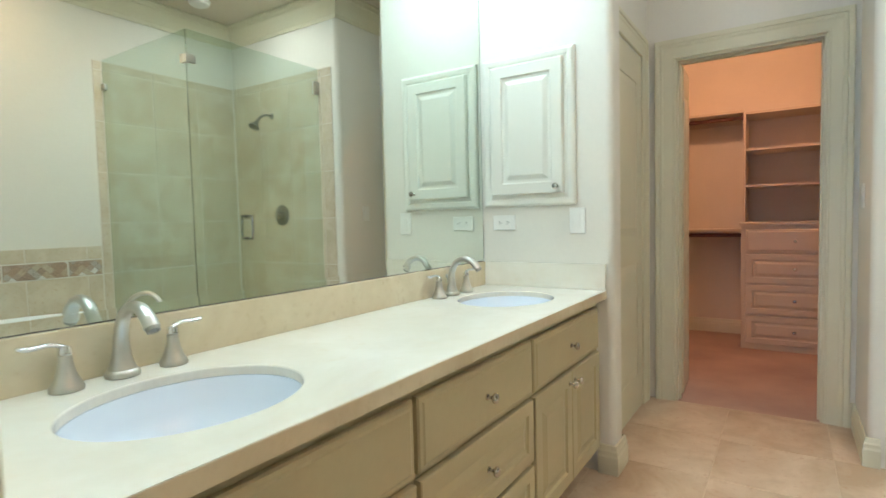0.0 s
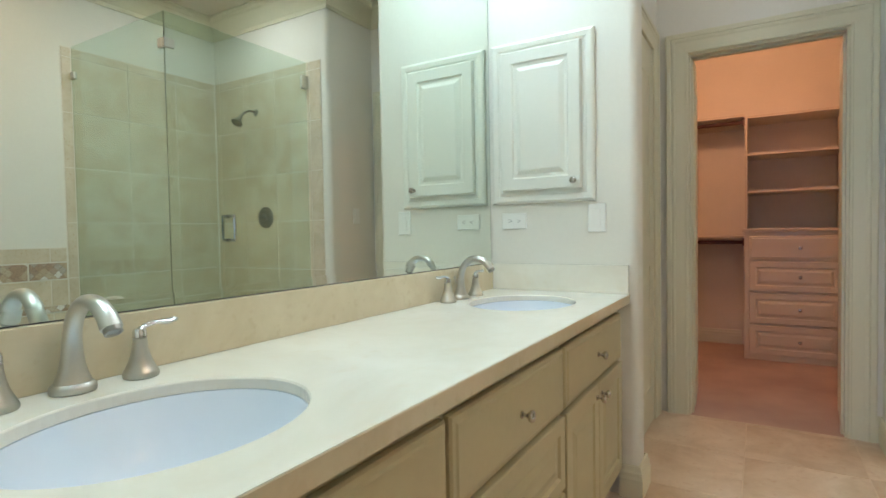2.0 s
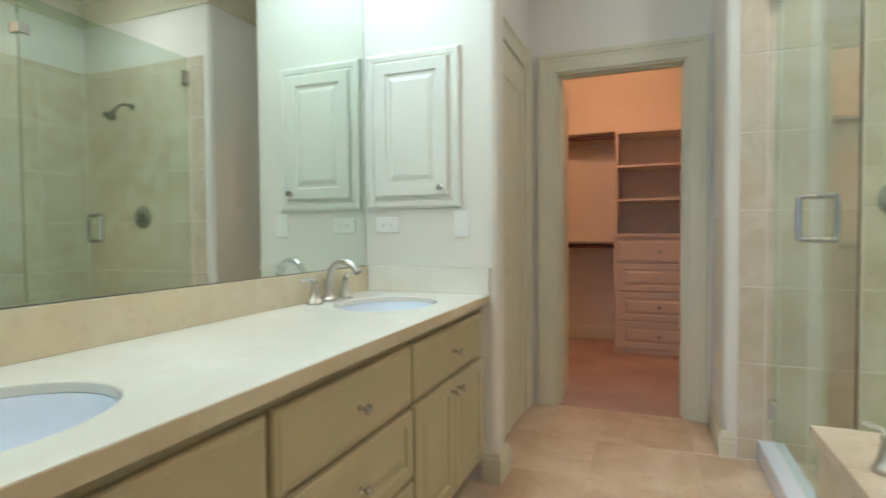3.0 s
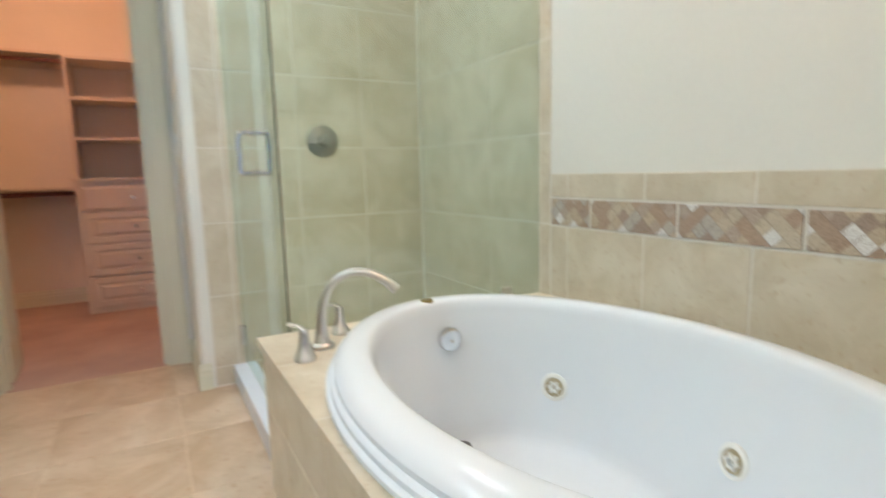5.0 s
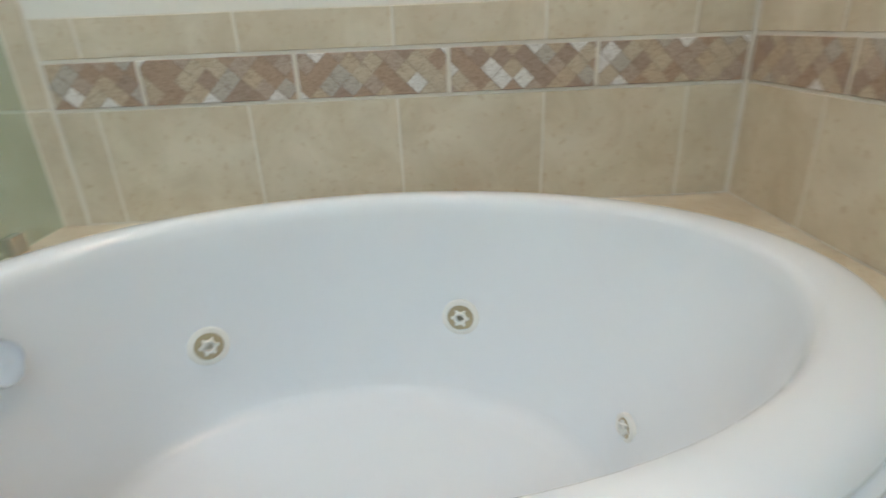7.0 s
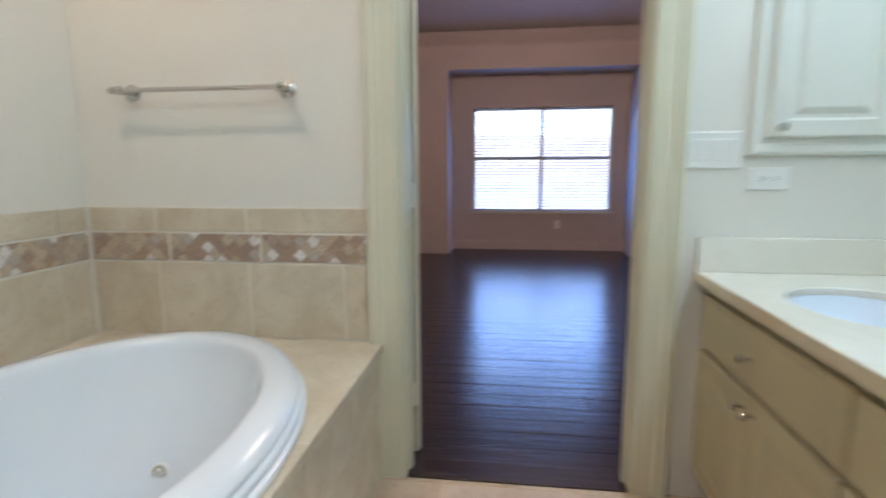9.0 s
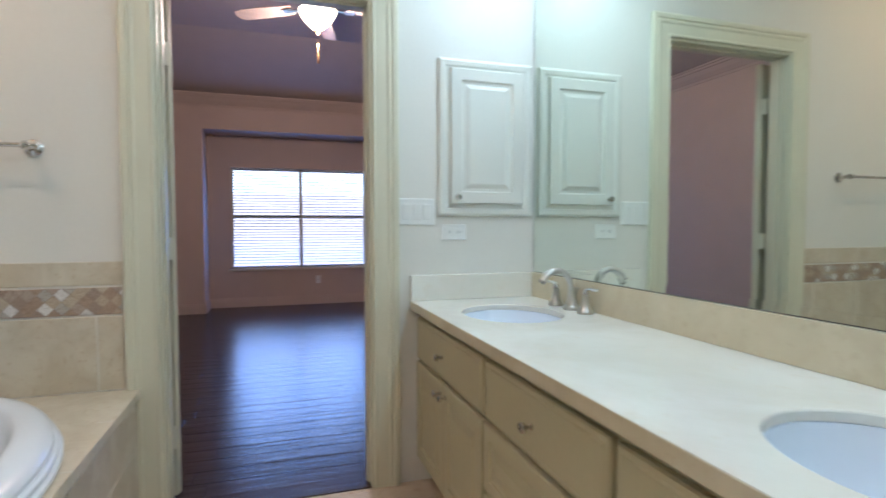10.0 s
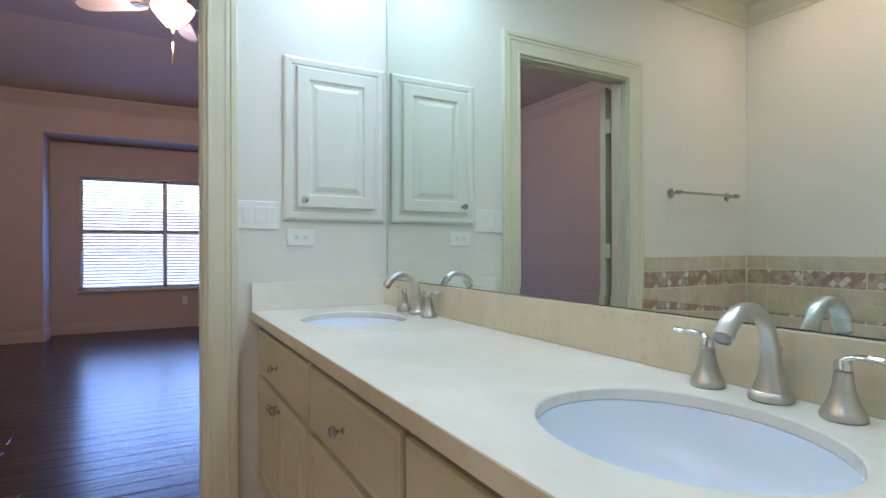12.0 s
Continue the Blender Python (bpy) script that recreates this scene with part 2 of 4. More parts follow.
M["polished_nickel"] = mat("polished_nickel", (0.60, 0.58, 0.55), 0.16, 1.0, vary=0.04, scale=30)
M["chrome"] = mat("chrome", (0.75, 0.76, 0.78), 0.08, 1.0, vary=0.02)
M["drain_metal"] = mat("worn_dark_chrome", (0.30, 0.28, 0.26), 0.2, 1.0, vary=0.1, scale=30)
M["porcelain"] = mat("white_porcelain", (0.74, 0.80, 0.88), 0.2, vary=0.01, ior=1.5)
M["acrylic"] = mat("white_acrylic", (0.77, 0.81, 0.845), 0.2, vary=0.01, ior=1.5)
M["plastic"] = mat("white_plastic", (0.82, 0.82, 0.78), 0.3, vary=0.01)
M["almond"] = mat("almond_plastic", (0.46, 0.39, 0.25), 0.4, vary=0.04)
M["dark"] = mat("dark_slot", (0.03, 0.03, 0.03), 0.6)
M["brass_cap"] = mat("amber_cap", (0.42, 0.30, 0.10), 0.25, 0.6)
M["glass"] = glass_material("greenish_glass", (0.885, 0.942, 0.912))
M["glass_edge"] = bpy.data.materials.new("ground_glass_edge")
M["glass_edge"].use_nodes = True
edge_nodes = M["glass_edge"].node_tree
edge_clear = edge_nodes.nodes.new("ShaderNodeBsdfTransparent")
edge_clear.inputs[0].default_value = (0.85, 0.92, 0.88, 1)
edge_nodes.links.new(edge_clear.outputs[0], edge_nodes.nodes["Material Output"].inputs[0])
M["valve"] = mat("satin_dark_nickel", (0.34, 0.33, 0.30), 0.3, 1.0, vary=0.08, scale=30)
M["pane"] = glass_material("window_glass", (0.97, 0.98, 0.98))
M["mirror"] = mat("silvered_mirror", (0.80, 0.86, 0.80), 0.0, 1.0, vary=0.0)
M["carpet"] = mat("pinkish_carpet", (0.52, 0.36, 0.30), 0.95, vary=0.18, scale=2.5, fine=220, bump=1.0, bump_scale=260)
M["closet_wall"] = mat("closet_wall_paint", (0.74, 0.66, 0.54), 0.6, vary=0.03, bump=0.06, bump_scale=160)
M["melamine"] = mat("almond_melamine", (0.66, 0.56, 0.43), 0.35, vary=0.02)
M["rod"] = wood_material("red_brown_wood", (0.10, 0.03, 0.02), (0.22, 0.08, 0.05), 0.4, "Y")
M["bed_wall"] = mat("bedroom_wall_paint", (0.58, 0.48, 0.40), 0.6, vary=0.03, bump=0.06, bump_scale=150)
M["bed_ceil"] = mat("bedroom_ceiling_paint", (0.50, 0.43, 0.38), 0.7, vary=0.03)
M["plank"] = wood_material("espresso_wood", (0.012, 0.008, 0.008), (0.045, 0.028, 0.022), 0.24, "Y", 0.6, 0.9)
M["fan_wood"] = wood_material("pale_fan_blade_wood", (0.46, 0.38, 0.32), (0.60, 0.52, 0.45), 0.35, "Y")
M["brass"] = mat("aged_brass", (0.60, 0.40, 0.18), 0.25, 1.0, vary=0.1)
M["slat"] = mat("white_blind_slat", (0.80, 0.80, 0.82), 0.45, vary=0.01)
slat_nodes = M["slat"].node_tree
slat_mix, slat_thin = slat_nodes.nodes.new("ShaderNodeMixShader"), slat_nodes.nodes.new("ShaderNodeBsdfTranslucent")
slat_mix.inputs[0].default_value = 0.65
slat_thin.inputs[0].default_value = (0.8, 0.82, 0.86, 1)
slat_nodes.links.new(slat_nodes.nodes["Principled BSDF"].outputs[0], slat_mix.inputs[1])
slat_nodes.links.new(slat_thin.outputs[0], slat_mix.inputs[2])
slat_nodes.links.new(slat_mix.outputs[0], slat_nodes.nodes["Material Output"].inputs[0])
M["shade"] = glow_material("lit_frosted_shade", (1.0, 0.80, 0.52), 9.0)
# emission stands in for sunlight on the outside wall
M["wall_glow"] = glow_material("pale_sunlit_wall", (0.78, 0.76, 0.90), 1.15)
M["lawn"] = mat("pale_ground", (0.20, 0.19, 0.14), 0.95, vary=0.25, scale=1.5, bump=0.5, bump_scale=20)


# ---- mesh helpers ----
def smooth_by_angle(me, limit=35):
    bm = bmesh.new()
    bm.from_mesh(me)
    for f in bm.faces:
        f.smooth = True
    for e in bm.edges:
        e.smooth = not (len(e.link_faces) == 2 and e.calc_face_angle(0) > radians(limit))
    bm.to_mesh(me)
    bm.free()


def part(name, bm, material, parent=None, label="", kind="", category="", group="", smooth=False):
    me = bpy.data.meshes.new(name)
    bmesh.ops.recalc_face_normals(bm, faces=bm.faces[:])
    bm.to_mesh(me)
    bm.free()
    me.materials.append(material)
    if smooth:
        smooth_by_angle(me)
    ob = new(name, me)
    if parent:
        ob.parent = parent
    return tagged(ob, label, category, group, kind)


def thing(name, where, label, category, group=""):
    ob = new(name)
    ob.location = where
    return tagged(ob, label, category, group)


def box(bm, x0, x1, y0, y1, z0, z1, bevel=0.0):
    r = bmesh.ops.create_cube(bm, size=1)
    for v in r["verts"]:
        v.co = Vector(((x0 + x1) / 2 + v.co.x * (x1 - x0), (y0 + y1) / 2 + v.co.y * (y1 - y0), (z0 + z1) / 2 + v.co.z * (z1 - z0)))
    if bevel:
        edges = {e for v in r["verts"] for e in v.link_edges}
        bmesh.ops.bevel(bm, geom=list(edges), offset=bevel, segments=2, affect="EDGES", profile=0.6)
    return bm


def boxes(*rows, bevel=0.0):
    bm = bmesh.new()
    for r in rows:
        box(bm, *r, bevel=bevel)
    return bm


def loft(bm, loops, closed=True, cap0=False, cap1=False):
    rows = [[bm.verts.new(p) for p in loop] for loop in loops]
    n = len(rows[0])
    for a, b in zip(rows, rows[1:]):
        for i in range(n if closed else n - 1):
            j = (i + 1) % n
            bm.faces.new((a[i], a[j], b[j], b[i]))
    if cap0:
        bm.faces.new(rows[0][::-1])
    if cap1:
        bm.faces.new(rows[-1])
    return bm


def sweep(bm, points, profile, normal, closed_path=False):
    """Runs a profile of (outward, along normal) along a path with mitred corners."""
    N = Vector(normal)
    P = [Vector(p) for p in points]
    rows = []
    for i, p in enumerate(P):
        a = (p - P[i - 1]).normalized() if i or closed_path else None
        b = (P[(i + 1) % len(P)] - p).normalized() if i < len(P) - 1 or closed_path else None
        a, b = a or b, b or a
        na, nb = a.cross(N), b.cross(N)
        m = (na + nb) / max(0.3, 1 + na.dot(nb))
        rows.append([p + m * u + N * v for u, v in profile])
    if closed_path:
        rows.append(rows[0])
    return loft(bm, rows, True, not closed_path, not closed_path)


def lathe(bm, profile, at=(0, 0, 0), steps=28, axis="Z", cap=True):
    loops = []
    for r, h in profile:
        loop = []
        for i in range(steps):
            a = 2 * math.pi * i / steps
            c, s = math.cos(a) * max(r, 1e-4), math.sin(a) * max(r, 1e-4)
            loop.append(Vector(at) + Vector({"Z": (c, s, h), "Y": (c, h, s), "X": (h, c, s)}[axis]))
        loops.append(loop)
    return loft(bm, loops, True, cap, cap)


def tube(bm, points, radii, steps=16, flat=1.0):
    P = [Vector(p) for p in points]
    if isinstance(radii, (int, float)):
        radii = [radii] * len(P)
    side = None
    loops = []
    for i, p in enumerate(P):
        d = (P[min(i + 1, len(P) - 1)] - P[max(i - 1, 0)]).normalized()
        if side is None:
            side = d.cross(Vector((0, 0, 1)) if abs(d.z) < 0.9 else Vector((0, 1, 0))).normalized()
        side = (side - d * side.dot(d)).normalized()
        up = side.cross(d)
        loops.append([p + (side * math.cos(t) + up * math.sin(t) * flat) * radii[i] for t in (2 * math.pi * k / steps for k in range(steps))])
    return loft(bm, loops, True, True, True)


def curve_points(points, n=24):
    """Catmull-Rom through the points."""
    P = [Vector(p) for p in points]
    P = [P[0] * 2 - P[1]] + P + [P[-1] * 2 - P[-2]]
    out = []
    segs = len(P) - 3
    for k in range(n + 1):
        u = k / n * segs
        i = min(int(u), segs - 1)
        t = u - i
        a, b, c, d = P[i:i + 4]
        out.append(0.5 * ((2 * b) + (c - a) * t + (2 * a - 5 * b + 4 * c - d) * t * t + (3 * b - a - 3 * c + d) * t ** 3))
    return out


def oval(cx, cy, a, b, z, n=64):
    return [(cx + a * math.cos(2 * math.pi * i / n), cy + b * math.sin(2 * math.pi * i / n), z) for i in range(n)]


def plate_with_hole(bm, x0, x1, y0, y1, z0, z1, cx, cy, a, b, n=64, ease=0.0):
    inner = oval(cx, cy, a, b, 0, n)
    outer = []
    for i in range(n):
        t = 2 * math.pi * i / n
        c, s = math.cos(t), math.sin(t)
        k = min((x1 - cx) / c if c > 1e-9 else (x0 - cx) / c if c < -1e-9 else 1e9, (y1 - cy) / s if s > 1e-9 else (y0 - cy) / s if s < -1e-9 else 1e9)
        outer.append([cx + c * k, cy + s * k, 0])
    for X in (x0, x1):
        for Y in (y0, y1):
            q = min(outer, key=lambda o: (o[0] - X) ** 2 + (o[1] - Y) ** 2)
            q[0], q[1] = X, Y
    lift = lambda loop, z, grow=0.0: [(cx + (p[0] - cx) * (1 + grow), cy + (p[1] - cy) * (1 + grow), z) for p in loop]
    loops = [lift(outer, z0), lift(outer, z1), lift(inner, z1, ease / a), lift(inner, z1 - ease), lift(inner, z0), lift(outer, z0)]
    return loft(bm, loops)


def panel(bm, w, h, rings, back=0.0):
    """A face in the XZ plane centred on the origin, front towards -Y: rectangles of (inset, height) one inside the other."""
    loops = [[(-w / 2, back, -h / 2), (w / 2, back, -h / 2), (w / 2, back, h / 2), (-w / 2, back, h / 2)]]
    for inset, d in rings:
        X, Z = w / 2 - inset, h / 2 - inset
        loops.append([(-X, -d, -Z), (X, -d, -Z), (X, -d, Z), (-X, -d, Z)])
    return loft(bm, loops, True, True, True)


def moved(bm, m):
    bmesh.ops.transform(bm, matrix=m, verts=bm.verts[:])
    return bm


RAISED = lambda t, f: [(0, t - 0.003), (0.003, t), (f - 0.006, t), (f, t - 0.007), (f + 0.012, t - 0.007), (f + 0.034, t - 0.001), (f + 0.037, t)]
SLAB = lambda t: [(0, t - 0.009), (0.004, t - 0.004), (0.014, t - 0.003), (0.019, t), (0.024, t)]

def glass_sheet(name, x0, x1, y0, y1, z0, z1, parent):
    """A sheet of glass whose narrow edges are a paler ground green."""
    ob = part(name, boxes((x0, x1, y0, y1, z0, z1)), M["glass"], parent)
    ob.data.materials.append(M["glass_edge"])
    thin = 0 if x1 - x0 < y1 - y0 else 1
    for f in ob.data.polygons:
        f.material_index = 0 if abs(f.normal[thin]) > 0.5 else 1
    ob.visible_shadow = False
    return ob


# ---- plan ----
L = 2.145             # vanity wall length
ALC_Y = -0.53        # wall with the closed door beyond the vanity
CL_X = 3.265          # closet wall
SH_X = 2.785          # east face of the shower
SH_Y = -1.55         # south side of the passage to the closet
S_Y = -2.78          # south wall
H = 2.78             # ceiling
DOOR_H = 2.035
BD_H = 2.09
BED_Y0, BED_Y1 = -1.59, -0.758
CLO_Y0, CLO_Y1 = -1.42, -0.685
DECK_X, DECK_Y, DECK_Z = 1.74, -1.65, 0.52
GL_Y = -1.75
CZ = 0.805
T = 0.12

# ---- structure ----
part("floor", boxes((-0.12, CL_X + T, S_Y - T, 0.12, -0.10, -0.002)), M["floor_grout"], kind="structure", label="pale grout bed under beige ceramic floor tiles")
part("wall_north", boxes((-T, L + 0.14, 0.0, T, 0, H)), M["wall"], kind="structure", label="ivory painted bathroom wall behind the vanity")
part("wall_alcove", boxes((L + 0.14, CL_X, ALC_Y, ALC_Y + T, 0, H)), M["wall"], kind="structure", label="ivory painted wall with a closed panel door")
part("wall_west", boxes((-T, 0, S_Y - T, BED_Y0, 0, H), (-T, 0, BED_Y1, 0, 0, H), (-T, 0, BED_Y0, BED_Y1, BD_H, H)), M["wall"], kind="structure", label="ivory painted wall with the bedroom doorway")
part("wall_south", boxes((-T, SH_X, S_Y - T, S_Y, 0, H)), M["wall"], kind="structure", label="ivory painted wall above the tub")
part("wall_closet", boxes((CL_X, CL_X + T, CLO_Y1, ALC_Y + T, 0, H), (CL_X, CL_X + T, S_Y, CLO_Y0, 0, H), (CL_X, CL_X + T, CLO_Y0, CLO_Y1, DOOR_H, H)), M["wall"], kind="structure", label="ivory painted wall with the closet doorway")


def rounded_wall(name, x0, x1, y0, y1, z1, corners, r, label):
    """A block of wall whose named corners are bull-nosed."""
    loop = []
    for key, cx, cy, a0 in (("se", x1 - r, y0 + r, -90), ("ne", x1 - r, y1 - r, 0), ("nw", x0 + r, y1 - r, 90), ("sw", x0 + r, y0 + r, 180)):
        if key in corners:
            loop += [(cx + r * math.cos(radians(a0 + k * 15)), cy + r * math.sin(radians(a0 + k * 15))) for k in range(7)]
        else:
            loop.append({"se": (x1, y0), "ne": (x1, y1), "nw": (x0, y1), "sw": (x0, y0)}[key])
    bm = loft(bmesh.new(), [[(x, y, z) for x, y in loop] for z in (0, z1)], True, True, True)
    return part(name, bm, M["wall"], kind="structure", label=label, smooth=True)


rounded_wall("wall_stub", L, L + 0.14, -0.63, -0.001, H, ("se", "sw"), 0.03, "ivory stub wall with rounded corners at the end of the vanity")
rounded_wall("wall_column", SH_X - 0.008, CL_X, S_Y, SH_Y, H, ("nw",), 0.035, "ivory wall block with a rounded corner beside the shower")
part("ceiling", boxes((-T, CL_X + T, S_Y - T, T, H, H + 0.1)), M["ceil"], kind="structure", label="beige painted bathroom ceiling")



def crown(name, points, mat_, z, closed=False):
    prof = [(0.112 - u, v) for u, v in [(0.112, 0), (0.112, -0.155), (0.104, -0.155), (0.098, -0.13), (0.09, -0.122), (0.06, -0.085), (0.035, -0.045), (0.022, -0.038), (0.014, -0.02), (0.0, -0.014), (0.0, 0)]]
    bm = sweep(bmesh.new(), [(x, y, z) for x, y in points], prof, (0, 0, 1), closed)
    return part(name, bm, mat_, kind="structure", label="cream painted crown moulding")


ring = [(0.002, -0.002), (0.002, S_Y + 0.002), (SH_X - 0.01, S_Y + 0.002), (SH_X - 0.01, SH_Y + 0.002), (CL_X - 0.002, SH_Y + 0.002), (CL_X - 0.002, ALC_Y - 0.002), (L + 0.142, ALC_Y - 0.002), (L + 0.142, -0.632), (L - 0.002, -0.632), (L - 0.002, -0.002)]
crown("crown_moulding", [(x, y) for x, y in ring][::-1], M["trim"], H - 0.001, True)

BASE = [(0, 0), (-0.016, 0), (-0.016, 0.075), (-0.013, 0.085), (-0.013, 0.10), (-0.008, 0.108), (-0.006, 0.125), (0, 0.128)]


def baseboard(name, points, z=0.0, mat_=None):
    bm = sweep(bmesh.new(), [(x, y, z) for x, y in points], BASE, (0, 0, 1))
    return part(name, bm, mat_ or M["trim"], kind="structure", label="cream painted baseboard")


baseboard("baseboard", [(CL_X - 0.002, CLO_Y0 - 0.1), (CL_X - 0.002, SH_Y + 0.002), (SH_X - 0.01, SH_Y + 0.002), (SH_X - 0.01, SH_Y - 0.045)][::-1])
baseboard("baseboard", [(L - 0.002, -0.56), (L - 0.002, -0.632), (L + 0.142, -0.632), (L + 0.142, ALC_Y - 0.03)][::-1])

CASING = [(0, 0), (0, 0.010), (0.003, 0.013), (0.010, 0.014), (0.013, 0.012), (0.055, 0.015), (0.062, 0.019), (0.070, 0.0195), (0.074, 0.017), (0.078, 0.023), (0.094, 0.024), (0.10, 0.021), (0.10, 0)]


def casing(name, corners, normal, label="cream moulded door casing", mat_=None):
    bm = sweep(bmesh.new(), corners, [(-u * 1.12, v) for u, v in CASING], normal)
    return part(name, bm, mat_ or M["trim"], kind="structure", label=label)


def opening_x(name, x0, x1, y0, y1, h):
    """Jamb lining and casings on both faces of a doorway in a wall that faces along x."""
    t = 0.018
    part(name + "_jamb", boxes((x0, x1, y0, y0 + t, 0, h), (x0, x1, y1 - t, y1, 0, h), (x0, x1, y0 + t, y1 - t, h - t, h), (x0 + 0.04, x0 + 0.075, y0 + t, y0 + t + 0.011, 0, h - t), (x0 + 0.04, x0 + 0.075, y1 - t - 0.011, y1 - t, 0, h - t), (x0 + 0.04, x0 + 0.075, y0 + t, y1 - t, h - t - 0.011, h - t - 0.0005)), M["trim"], kind="structure", label="cream painted door jamb with a stop")
    a, b, g = y0 + 0.006, y1 - 0.006, h - 0.006
    casing(name + "_casing", [(x0 - 0.001, b, 0), (x0 - 0.001, b, g), (x0 - 0.001, a, g), (x0 - 0.001, a, 0)], (-1, 0, 0))
    casing(name + "_casing", [(x1 + 0.001, a, 0), (x1 + 0.001, a, g), (x1 + 0.001, b, g), (x1 + 0.001, b, 0)], (1, 0, 0))


opening_x("bedroom_door", -T, 0, BED_Y0, BED_Y1, BD_H)
opening_x("closet_door", CL_X, CL_X + T, CLO_Y0, CLO_Y1, DOOR_H)
casing("hall_door_casing", [(2.40, ALC_Y - 0.001, 0), (2.40, ALC_Y - 0.001, DOOR_H), (3.10, ALC_Y - 0.001, DOOR_H), (3.10, ALC_Y - 0.001, 0)], (0, -1, 0))


def hinge(parent, x, y, z, axis="x"):
    bm = bmesh.new()
    lathe(bm, [(0.006, -0.045), (0.006, 0.045)], (x, y, z), 10)
    if axis == "x":
        box(bm, x, x + 0.03, y - 0.002, y + 0.002, z - 0.045, z + 0.045)
    else:
        box(bm, x - 0.002, x + 0.002, y, y + 0.03, z - 0.045, z + 0.045)
    part("hinge", bm, M["trim"], parent, smooth=True)


def door_leaf(name, w, h, m, label, panels, category="door", t=0.035, hinge_side=-1):
    """A panelled leaf: x from 0 (hinge) to w, z up, thickness in y."""
    d = thing(name, (0, 0, 0), label, category)
    bm = bmesh.new()
    box(bm, 0, w, -t / 2 + 0.004, t / 2 - 0.004, 0, h)
    part("core", bm, M["trim"], d)
    s = 0.11 if w > 0.5 else 0.07
    bm = bmesh.new()
    rails = [(0, panels[0][0])] + [(panels[i][1], panels[i + 1][0]) for i in range(len(panels) - 1)] + [(panels[-1][1], h)]
    for side in (-1, 1):
        y0, y1 = (-t / 2, -t / 2 + 0.004) if side < 0 else (t / 2 - 0.004, t / 2)
        box(bm, 0, s, y0, y1, 0, h)
        box(bm, w - s, w, y0, y1, 0, h)
        for a, b in rails:
            box(bm, s, w - s, y0, y1, a, b)
    part("stile", bm, M["trim"], d)
    for a, b in panels:
        for side in (-1, 1):
            bm = panel(bmesh.new(), w - 2 * s - 0.02, b - a - 0.02, [(0, 0.0), (0.03, 0.006), (0.034, 0.007)])
            moved(bm, Matrix.Translation((w / 2, side * (t / 2 - 0.004), (a + b) / 2)) @ (Matrix.Rotation(math.pi, 4, "Z") if side > 0 else Matrix.Identity(4)))
            part("raised_panel", bm, M["trim"], d)
    for z in (0.25, h / 2, h - 0.25):
        hinge(d, 0.0, hinge_side * t / 2, z)
        if hinge_side > 0:
            part("hinge_plate", boxes((-0.003, 0.0, t / 2, t / 2 + 0.034, z - 0.045, z + 0.045)), M["trim"], d)
    d.matrix_basis = m
    return d


door_leaf("hall_door", 0.68, DOOR_H - 0.03, pose(2.41, ALC_Y + 0.012, 0.012), "closed cream panel door in the passage beside the closet", [(0.2, 0.85), (1.0, 1.85)])
door_leaf("bedroom_door_leaf", 0.80, BD_H - 0.03, pose(-T - 0.056, BED_Y0 + 0.034, 0.012, 0, 0, 255), "cream panel door standing open into the bedroom", [(0.2, 0.85), (1.0, 1.85)], hinge_side=1)
door_leaf("closet_door_leaf", 0.355, DOOR_H - 0.03, pose(CL_X + T + 0.006, CLO_Y1 - 0.012, 0.012, 0, 0, 3), "narrow cream panel door standing open into the closet", [(0.2, 0.85), (1.0, 1.85)])
door_leaf("closet_door_leaf", 0.355, DOOR_H - 0.03, pose(CL_X + T + 0.006, CLO_Y0 + 0.002, 0.012, 0, 0, -3.5), "narrow cream panel door standing open into the closet", [(0.2, 0.85), (1.0, 1.85)])

# ---- vanity ----
FACE_Y = -0.557
vanity = thing("vanity_cabinet", (L / 2, -0.28, 0), "cream painted double vanity cabinet with raised panels along the mirror wall", "cabinet")
vanity_parts = []


def vpart(name, bm, material, parent=None, label="", smooth=False):
    ob = part(name, bm, material, parent or vanity, label, smooth=smooth)
    if parent is None:
        ob.matrix_parent_inverse = Matrix.Translation((-L / 2, 0.28, 0))
    return ob


vpart("face_frame", boxes((0.004, L - 0.004, FACE_Y + 0.002, FACE_Y + 0.02, 0.10, 0.783)), M["vanity"])
for x0, x1 in ((0.004, 0.02), (0.776, 0.791), (1.407, 1.422), (L - 0.02, L - 0.004)):
    vpart("side", boxes((x0, x1, FACE_Y + 0.0205, -0.02, 0.10, 0.764)), M["vanity"])
vpart("bottom", boxes((0.02, L - 0.02, FACE_Y + 0.0205, -0.02, 0.10, 0.115)), M["vanity"])
# shade under the cabinet is coloured onto this board
vpart("toe_kick", boxes((0.004, L - 0.004, FACE_Y + 0.07, -0.02, 0.002, 0.10)), M["vanity_shade"], label="recessed toe kick, its shade put into the dark colour")


def knob(parent, x, y, z, toward=(0, -1, 0), s=1.0):
    prof = [(0.009, 0), (0.009, 0.004), (0.0045, 0.007), (0.004, 0.013), (0.009, 0.018), (0.0135, 0.022), (0.0145, 0.027), (0.012, 0.031), (0.005, 0.033)]
    bm = lathe(bmesh.new(), [(r * s, h * s) for r, h in prof], (0, 0, 0), 20)
    q = Vector(toward).to_track_quat("Z", "Y").to_matrix().to_4x4()
    moved(bm, Matrix.Translation((x, y, z)) @ q)
    ob = part("knob", bm, M["polished_nickel"], parent, "polished nickel knob", smooth=True)
    return ob


